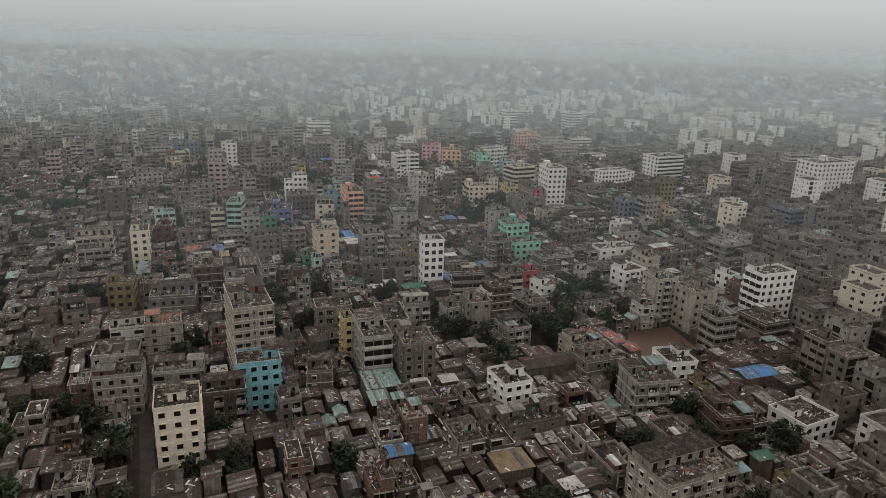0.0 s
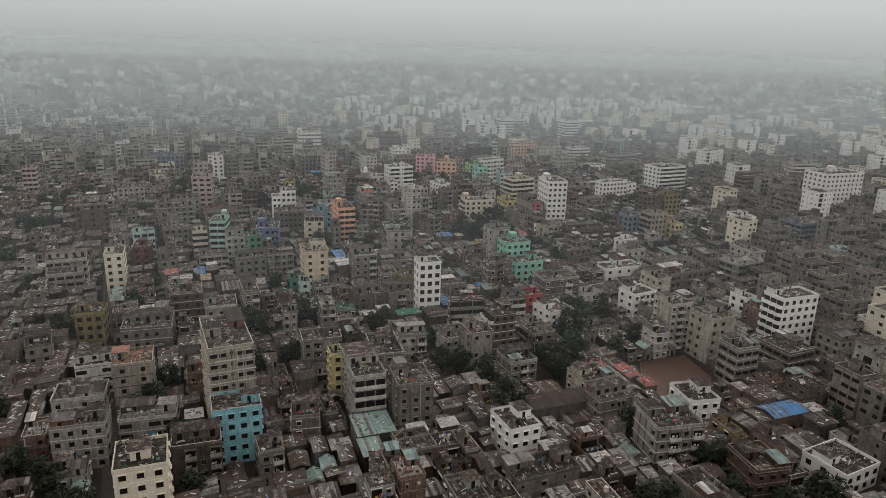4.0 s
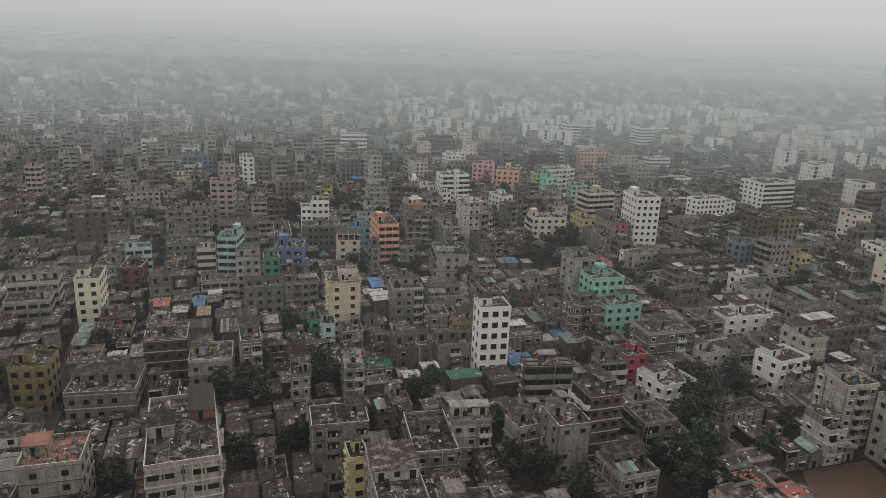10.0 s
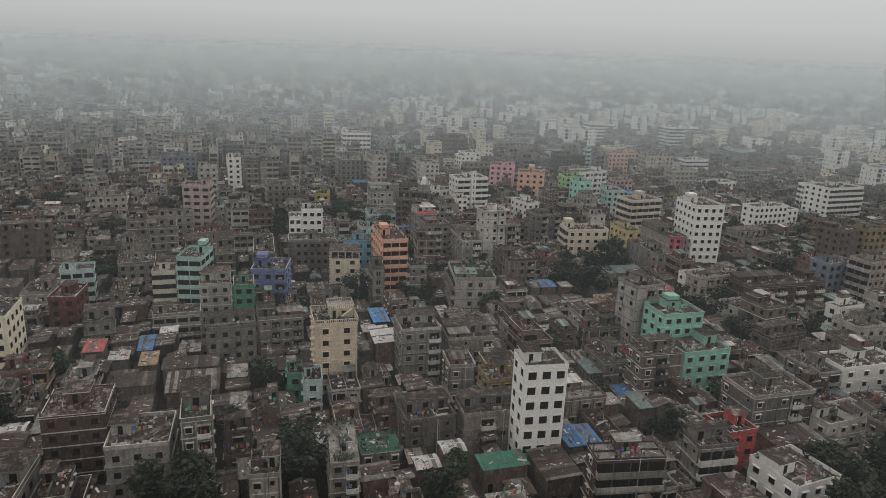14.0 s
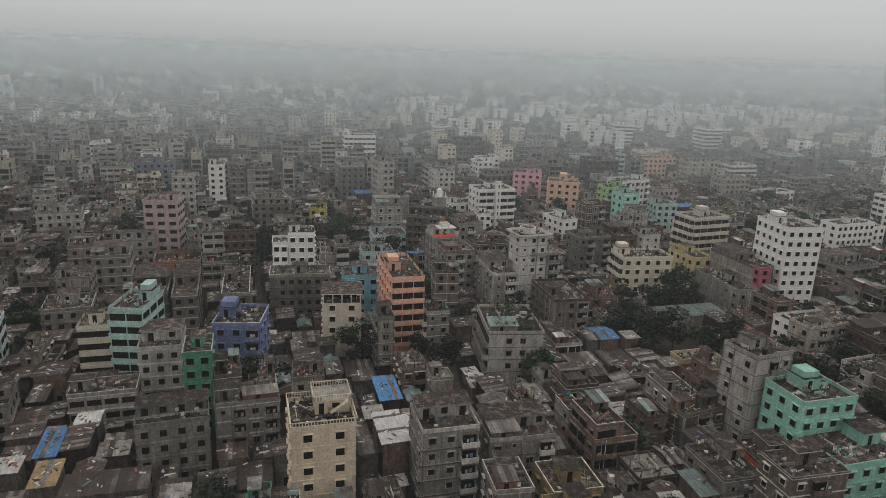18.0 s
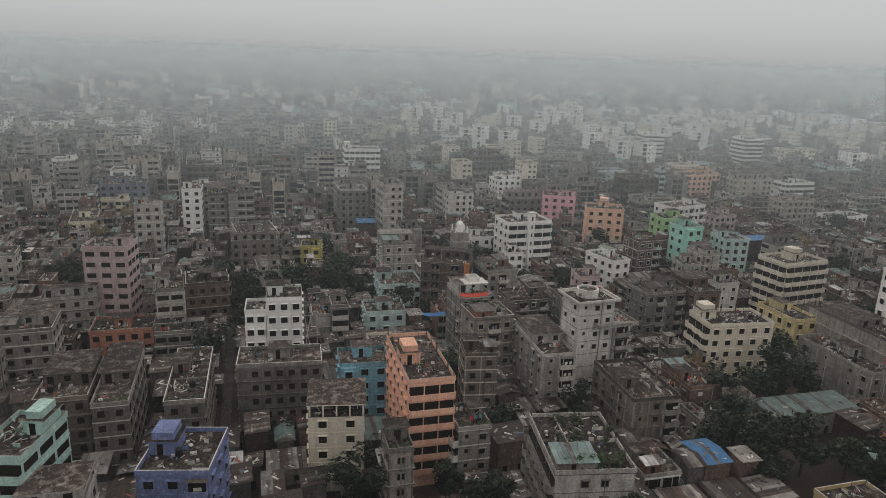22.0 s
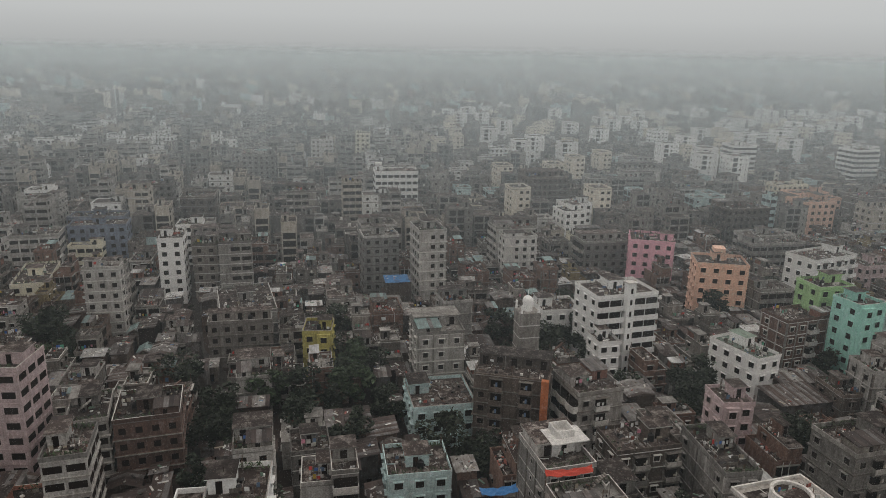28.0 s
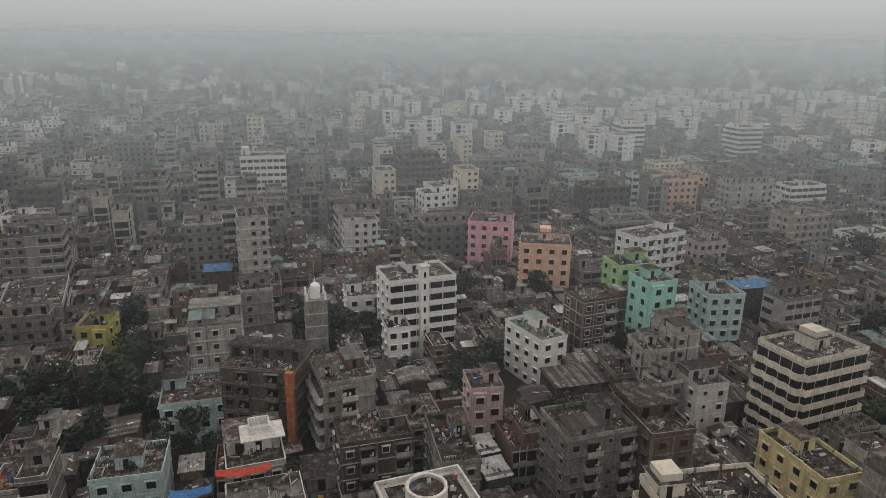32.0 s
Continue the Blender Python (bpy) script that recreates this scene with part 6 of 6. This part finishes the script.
TREES = [tree_meshes(rng.uniform(8, 13), rng.uniform(3.4, 5.2), rng.choice((LEAF, LEAF_DARK, LEAF_DARK)), rng) for _ in range(7)]


def tree(x, y, k, s=1.0):
    tr, cr = TREES[k % len(TREES)]
    o = thing("tree", pose(x, y, 0, 0, 0, 53 * k) @ Matrix.Diagonal((s, s, s, 1)), "dark green leafy tree standing between houses", "tree", "trees of the quarter")
    part("trunk", tr, o)
    part("crown", cr, o)


YARD_TREES = ((152, 240), (150, 234), (158, 246), (148, 246), (160, 238), (154, 250), (18, 268), (24, 266), (57, 244), (62, 247), (154, 368), (162, 365), (170, 362), (170, 355), (154, 376),
              (176, 358), (151, 362), (160, 372), (72, 487), (83, 487), (78, 484), (100, 462), (137, 505), (128, 503), (147, 479), (90, 496), (64, 489), (87, 214), (84, 219), (118, 202), (123, 206),
              (121, 209), (94, 192), (116, 353), (94, 363), (6, 533), (11, 528), (51, 477), (71, 475), (11, 564), (11, 520), (54, 472), (134, 500), (133, 508), (104, 460), (127, 198),
              (165, 245), (134, 218), (128, 210), (160, 474), (167, 479), (158, 468), (174, 454), (172, 447), (3, 535), (145, 509), (146, 500), (81, 494), (107, 456), (54, 481), (15, 519), (177, 350), (181, 346), (183, 396), (178, 393), (188, 392), (172, 391))
for k, (tx, ty) in enumerate(YARD_TREES):
    tree(tx, ty, k + 3, 0.85 + 0.09 * (k % 4))
for k, (tx, ty) in enumerate(TREE_SPOTS):
    tree(tx, ty, k, rng.uniform(0.8, 1.15))

# ---- weeds and bushes in the gaps between the houses ----
bush, br = Geo(), random.Random(23)
for _ in range(2600):
    bx, by = br.uniform(-120, 420), br.uniform(95, 560)
    if not near(bx, by) or not is_free(bx - 0.5, by - 0.5, 1.5, 1.5):
        continue
    bh, bs = br.uniform(1.0, 4.5), br.uniform(0.8, 1.9)
    for _ in range(46):
        v = Vector((br.gauss(0, 1), br.gauss(0, 1), br.gauss(0, 1))).normalized() * bs * br.uniform(0.5, 1.0)
        c = Vector((bx + v.x, by + v.y, max(0.2, bh + v.z)))
        u = Vector((br.uniform(-1, 1), br.uniform(-1, 1), br.uniform(-0.5, 0.5))) * 0.5
        q = Vector((br.uniform(-1, 1), br.uniform(-1, 1), br.uniform(-0.5, 0.5))) * 0.35
        bush.face([tuple(c - u), tuple(c + q), tuple(c + u), tuple(c - q)], LEAF_DARK)
tagged(new("undergrowth", bush.mesh("undergrowth")), "dark green weeds and bushes between houses", "bushes", kind="stuff")

# ---- coloured sheets, cloths and roof structures ----
def sheet_cloth(x, y, z, w, d, mat, label, sag=0.5, slope=0.0):
    """A sagging cloth tied between two poles over a roof."""
    g = Geo()
    n = 8
    r = random.Random(int(x + y))
    for j in range(n + 1):
        g.v += [(x + w * i / n, y + d * j / n, z + slope * j / n - sag * math.sin(math.pi * i / n) + 0.12 * math.sin(2.3 * i + j) + r.uniform(-0.06, 0.06)) for i in range(n + 1)]
    s = g.slot(mat)
    for j in range(n):
        for i in range(n):
            a = j * (n + 1) + i
            g.f.append((a, a + 1, a + n + 2, a + n + 1))
            g.m.append(s)
    o = new("tarpaulin", g.mesh("tarpaulin"))
    mod = o.modifiers.new("thickness", "SOLIDIFY")
    mod.thickness = 0.03
    for px in (x, x + w):
        part("pole", Geo().tube(px, y, z - 1.6 if px == x else z - 1.6, z + 0.1, 0.05, 0.05, REBAR, 6), o)
    return tagged(o, label, "tarpaulin")


# the stair tower of the wide white block
tower = Geo().box(7.4, 9.6, -1.9, 0.0, 0, 26.0, wall(*COLOURS["white"])).box(7.1, 9.9, -2.2, 0.3, 26.0, 26.3, TRIM)
for k in range(8):
    tower.box(8.2, 8.8, -1.94, -1.88, 1.6 + 3.1 * k, 3.0 + 3.1 * k, GLASS_AND_SHADE)
part("stair_tower", tower, wide_block)

# plants on the terrace of the grey block
green, gr = Geo(), random.Random(77)
for _ in range(26):
    px, py, ph, ps = gr.uniform(0.8, 13.0), gr.choice((gr.uniform(0.6, 3.0), gr.uniform(8, 18))), gr.uniform(0.5, 2.2), gr.uniform(0.5, 1.3)
    for _ in range(60):
        v = Vector((gr.gauss(0, 1), gr.gauss(0, 1), gr.gauss(0, 1))).normalized() * ps * gr.uniform(0.4, 1.0)
        c = Vector((px + v.x, py + v.y, 13.6 + max(0.1, ph + v.z)))
        p, q = (Vector((gr.uniform(-1, 1), gr.uniform(-1, 1), gr.uniform(-0.6, 0.6))) * 0.32 for _ in range(2))
        green.face([tuple(c - p), tuple(c + q), tuple(c + p), tuple(c - q)], LEAF)
tagged(part("roof_plants", green, garden_block), kind="stuff")

# a white roof room with a wide slab, and a blue sheet in the yard beside it
room = thing("roof_room", pose(110.6, 433.6, 18.5, 0, 0, 4), "white roof room under a wide flat slab", "roof room")
WHITE_COAT = wall((0.74, 0.73, 0.70), 0.3)
part("wall", Geo().box(0.6, 4.6, 0.6, 3.8, 0, 2.5, WHITE_COAT), room)
part("slab", Geo().box(0, 6.6, -0.6, 4.4, 2.5, 2.72, WHITE_COAT), room)
part("parapet", Geo().ring(1.4, 4.6, 1.0, 4.2, 2.72, 4.0, 0.2, WHITE_COAT), room)
# dark box in place of a shaded door opening
part("door", Geo().box(2.2, 3.1, 0.56, 0.66, 0.05, 2.05, GLASS_AND_SHADE), room, "dark panel for the shaded doorway")

RED_CLOTH = plain("red_cloth", (0.62, 0.09, 0.06), 0.8, 0.0, 0.2)
sheet_cloth(107.2, 426.4, 20.3, 7.6, 0.7, RED_CLOTH, "bright red cloth tied over a roof edge", 0.35, 0.7)
BLUE_SHEET = plain("blue_plastic", (0.05, 0.20, 0.46), 0.5, 0.0, 0.25)
sheet_cloth(99.6, 434.2, 12.6, 6.2, 1.6, BLUE_SHEET, "bright blue plastic sheet stretched over a yard", 0.4, 0.3)


def dome_mesh(r0, h, mat, n=16, m=8):
    g = Geo()
    s = g.slot(mat)
    for j in range(m + 1):
        a = math.pi / 2 * j / m
        rr = r0 * math.cos(a) * (1.12 - 0.12 * abs(1 - 2 * j / m)) + 0.02
        g.v += [(rr * math.cos(2 * math.pi * i / n), rr * math.sin(2 * math.pi * i / n), h * math.sin(a)) for i in range(n)]
    for j in range(m):
        for i in range(n):
            p, q = j * n + i, j * n + (i + 1) % n
            g.f.append((p, q, q + n, p + n))
            g.m.append(s)
    return g


# a small white mosque with an onion dome over the roofs
WHITE = wall(*COLOURS["white"])
mosque = thing("mosque", pose(125.3, 494.2, 0), "small white mosque tower with a round dome", "mosque")
part("wall", Geo().loft(5.2, 5.2, storey_levels(6, 19.4), wall(*COLOURS["grey"]), None, TRIM), mosque)
part("drum", Geo().tube(2.6, 2.6, 19.4, 21.4, 1.25, 1.2, WHITE, 16), mosque)
part("dome", dome_mesh(1.3, 1.9, WHITE), mosque, "", pose(2.6, 2.6, 21.4))
part("finial", Geo().tube(2.6, 2.6, 23.2, 24.8, 0.1, 0.03, WHITE, 8), mosque)
for cx, cy in ((0.4, 0.4), (4.8, 0.4), (4.8, 4.8), (0.4, 4.8)):
    part("corner_turret", Geo().tube(cx, cy, 19.4, 21.0, 0.3, 0.26, WHITE, 8).tube(cx, cy, 21.0, 21.7, 0.34, 0.05, WHITE, 8), mosque)


def lattice_mast(x, y, h, base, label):
    """A tapering steel mast of four legs with rings and crossed braces."""
    o = thing("lattice_mast", pose(x, y, 0), label, "mast")
    STEEL = TIN_NEW
    g = Geo()

    def bar(p, q, t=0.07):
        p, q = Vector(p), Vector(q)
        u = (q - p).normalized()
        a = u.orthogonal().normalized() * t
        b = u.cross(a)
        k, s = len(g.v), g.slot(STEEL)
        for c in (p, q):
            g.v.extend([tuple(c + a), tuple(c + b), tuple(c - a), tuple(c - b)])
        for i in range(4):
            g.f.append((k + i, k + (i + 1) % 4, k + 4 + (i + 1) % 4, k + 4 + i))
            g.m.append(s)

    n = 7
    at = lambda i, j: ((base * (1 - 0.8 * j / n)) * (1 if i in (1, 2) else -1), (base * (1 - 0.8 * j / n)) * (1 if i in (2, 3) else -1), h * j / n)
    for i in range(4):
        g = Geo()
        bar(at(i, 0), at(i, n), 0.09)
        part("leg", g, o)
    g = Geo()
    for j in range(n):
        for i in range(4):
            bar(at(i, j), at((i + 1) % 4, j + 1), 0.05)
            bar(at((i + 1) % 4, j), at(i, j + 1), 0.05)
            bar(at(i, j + 1), at((i + 1) % 4, j + 1), 0.05)
    part("bracing", g, o)


lattice_mast(179, 185, 20, 1.8, "grey steel lattice mast standing by the pond")

# an orange-painted wall end rising between grey houses
slab = thing("wall_slab", pose(118.4, 459.6, 0, 0, 0, -24), "tall narrow orange-painted wall end between houses", "wall")
part("wall", Geo().loft(1.5, 1.2, [(0, 0), (18.6, 0)], wall((0.50, 0.17, 0.07), 0.3)), slab)

# a round open cistern on the roof of the pale block
cistern = thing("water_cistern", pose(132.9, 407.1, 25.94), "round open concrete cistern standing on a flat roof", "water tank")
cg = Geo()
cs, cn = cg.slot(TRIM), 28
for rr, zz in ((2.6, 0), (2.6, 1.9), (2.2, 1.9), (2.2, 0.9)):
    cg.v += [(rr * math.cos(2 * math.pi * i / cn), rr * math.sin(2 * math.pi * i / cn), zz) for i in range(cn)]
for j in range(3):
    for i in range(cn):
        cg.f.append((j * cn + i, j * cn + (i + 1) % cn, (j + 1) * cn + (i + 1) % cn, (j + 1) * cn + i))
        cg.m.append(cs)
part("tank_wall", cg, cistern)
part("tank_floor", Geo().tube(0, 0, 0.05, 1.45, 2.18, 2.18, ROOF, 28), cistern)


# long cloths that hang down a house side
def hanging_cloth(x, y, length, turn, z0, z1, mat, label):
    g = Geo()
    n, m = 16, 6
    for j in range(m + 1):
        g.v += [(length * i / n, 0.12 * math.sin(1.7 * i) * (1 - 0.6 * j / m), z0 + (z1 - z0) * j / m - 0.25 * math.sin(math.pi * i / n) * j / m) for i in range(n + 1)]
    s = g.slot(mat)
    for j in range(m):
        for i in range(n):
            a = j * (n + 1) + i
            g.f.append((a, a + 1, a + n + 2, a + n + 1))
            g.m.append(s)
    o = new("tarpaulin", g.mesh("tarpaulin"))
    o.matrix_basis = pose(x, y, 0, 0, 0, turn)
    mod = o.modifiers.new("thickness", "SOLIDIFY")
    mod.thickness = 0.03
    tagged(o, label, "tarpaulin")


BLUE_CLOTH = plain("blue_cloth", (0.03, 0.045, 0.20), 0.8, 0.0, 0.3)
hanging_cloth(135.85, 295.2, 10.5, 84.5, 0.6, 7.6, BLUE_CLOTH, "dark blue tarpaulin hanging down a house side")
hanging_cloth(135.7, 294.8, 11.0, 84.5, 7.7, 9.4, RED_CLOTH, "red cloth strip hung along a house side")


def roof_mast(x, y, z, h, label):
    """A white mobile-phone mast of three leaning poles on a roof."""
    o = thing("roof_mast", pose(x, y, z), label, "mast")
    for k, (dx, dy) in enumerate(((0, 0), (1.6, 0.4), (-1.5, 0.8))):
        part("pole", Geo().loft(0.14, 0.14, [(0, 0), (h - 1.2 * k, 0)], TRIM), o, "", pose(dx, dy, 0, 6 * k - 6, 8 * k - 8, 0))
    part("antenna", Geo().box(-0.2, 0.2, -0.15, 0.15, h - 2.0, h - 0.3, TRIM), o)


roof_mast(69.3, 430.0, 6.0, 13.0, "white mast of leaning poles beside a white house")

def parked_car(x, y, turn, paint, label):
    """A small saloon car: lower body, glazed cabin, four wheels and lamps."""
    o = thing("car", pose(x, y, 0, 0, 0, turn), label, "car")
    body = Geo().loft(1.66, 4.1, [(0.3, -0.05), (0.45, 0.0), (0.8, 0.0), (0.9, -0.06)], paint)
    part("body", body, o)
    part("cabin", Geo().loft(1.5, 2.1, [(0.88, 0.0), (1.36, -0.22)], GLASS_AND_SHADE, paint), o, "dark glazed cabin under a painted roof", pose(0.08, 0.9, 0))
    for wx in (0.02, 1.48):
        for wy in (0.75, 3.3):
            wheel = part("wheel", Geo().tube(0, 0, -0.08, 0.08, 0.3, 0.3, BLACK, 14), o, "", pose(wx + 0.08, wy, 0.3, 0, 90, 0))
            part("rim", Geo().tube(0, 0, -0.09, 0.09, 0.16, 0.16, TIN_NEW, 10), wheel)
    for lx in (0.15, 1.2):
        part("headlight", Geo().box(lx, lx + 0.3, -0.03, 0.05, 0.58, 0.74, TRIM), o)


CAR_WHITE = plain("white_car_paint", (0.62, 0.62, 0.61), 0.35, 0.0, 0.15)
parked_car(107.6, 355.4, 82, CAR_WHITE, "white saloon car parked in a narrow lane")

# ---- mist: thin upright sheets that imitate haze over the city ahead of the flight ----
def haze_sheet(s, density, top, low):
    m = bpy.data.materials.new("mist")
    m.use_nodes = True
    n, l = m.node_tree.nodes, m.node_tree.links
    n.clear()
    out, mx, tp, df, tl, two = (n.new("ShaderNode" + k) for k in ("OutputMaterial", "MixShader", "BsdfTransparent", "BsdfDiffuse", "BsdfTranslucent", "MixShader"))
    # distance haze put into the sheet's colour: slightly paler farther off
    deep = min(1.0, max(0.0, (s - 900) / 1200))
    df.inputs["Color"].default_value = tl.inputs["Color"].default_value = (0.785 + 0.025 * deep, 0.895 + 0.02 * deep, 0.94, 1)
    two.inputs[0].default_value = 0.5
    l.new(df.outputs[0], two.inputs[1])
    l.new(tl.outputs[0], two.inputs[2])
    co, sep, mr, ml = n.new("ShaderNodeTexCoord"), n.new("ShaderNodeSeparateXYZ"), n.new("ShaderNodeMapRange"), n.new("ShaderNodeMath")
    nz, mr2 = n.new("ShaderNodeTexNoise"), n.new("ShaderNodeMapRange")
    nz.inputs["Scale"].default_value, nz.inputs["Detail"].default_value = 0.006, 3.0
    mr2.inputs["From Min"].default_value, mr2.inputs["From Max"].default_value = 0.3, 0.7
    mr2.inputs["To Min"].default_value, mr2.inputs["To Max"].default_value = (0.92, 1.08) if s < 900 else (1.0, 1.0)
    mr.interpolation_type = "SMOOTHSTEP"
    mr.inputs["From Min"].default_value, mr.inputs["From Max"].default_value = top, top * (0.55 if s < 1300 else 0.15)
    mr.inputs["To Min"].default_value, mr.inputs["To Max"].default_value = 0, density
    l.new(co.outputs["Object"], sep.inputs[0])
    l.new(co.outputs["Object"], nz.inputs["Vector"])
    l.new(sep.outputs["Z"], mr.inputs[0])
    l.new(nz.outputs["Fac"], mr2.inputs[0])
    rise, ml3 = n.new("ShaderNodeMapRange"), n.new("ShaderNodeMath")
    rise.interpolation_type, ml3.operation = "SMOOTHSTEP", "MULTIPLY"
    rise.inputs["From Min"].default_value, rise.inputs["From Max"].default_value = (low, low + 22) if s < 1300 else (-30, 0)
    l.new(sep.outputs["Z"], rise.inputs[0])
    l.new(mr.outputs[0], ml3.inputs[0])
    l.new(rise.outputs[0], ml3.inputs[1])
    ml.operation = "MULTIPLY"
    l.new(ml3.outputs[0], ml.inputs[0])
    l.new(mr2.outputs[0], ml.inputs[1])
    l.new(ml.outputs[0], mx.inputs[0])
    l.new(tp.outputs[0], mx.inputs[1])
    l.new(two.outputs[0], mx.inputs[2])
    l.new(mx.outputs[0], out.inputs[0])
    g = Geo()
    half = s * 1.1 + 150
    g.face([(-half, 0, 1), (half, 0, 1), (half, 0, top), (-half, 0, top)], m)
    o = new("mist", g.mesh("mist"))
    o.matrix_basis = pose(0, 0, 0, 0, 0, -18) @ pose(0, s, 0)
    tagged(o, "thin see-through sheet imitating grey morning mist over the city", "mist", "mist banks", "structure")


# one layer of air, thin near by and thick farther off: each sheet imitates the haze up to the next
s = 120.0
while s < 4300:
    step = max(28.0, 0.085 * s)
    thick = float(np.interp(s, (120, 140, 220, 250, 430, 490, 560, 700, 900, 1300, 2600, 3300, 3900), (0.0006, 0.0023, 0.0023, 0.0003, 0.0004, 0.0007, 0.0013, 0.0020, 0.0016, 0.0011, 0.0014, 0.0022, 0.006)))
    haze_sheet(s, 1 - math.exp(-thick * step), 77 if s < 420 else 77 + 0.018 * (s - 420), 42 if s < 240 else 4)
    s += step
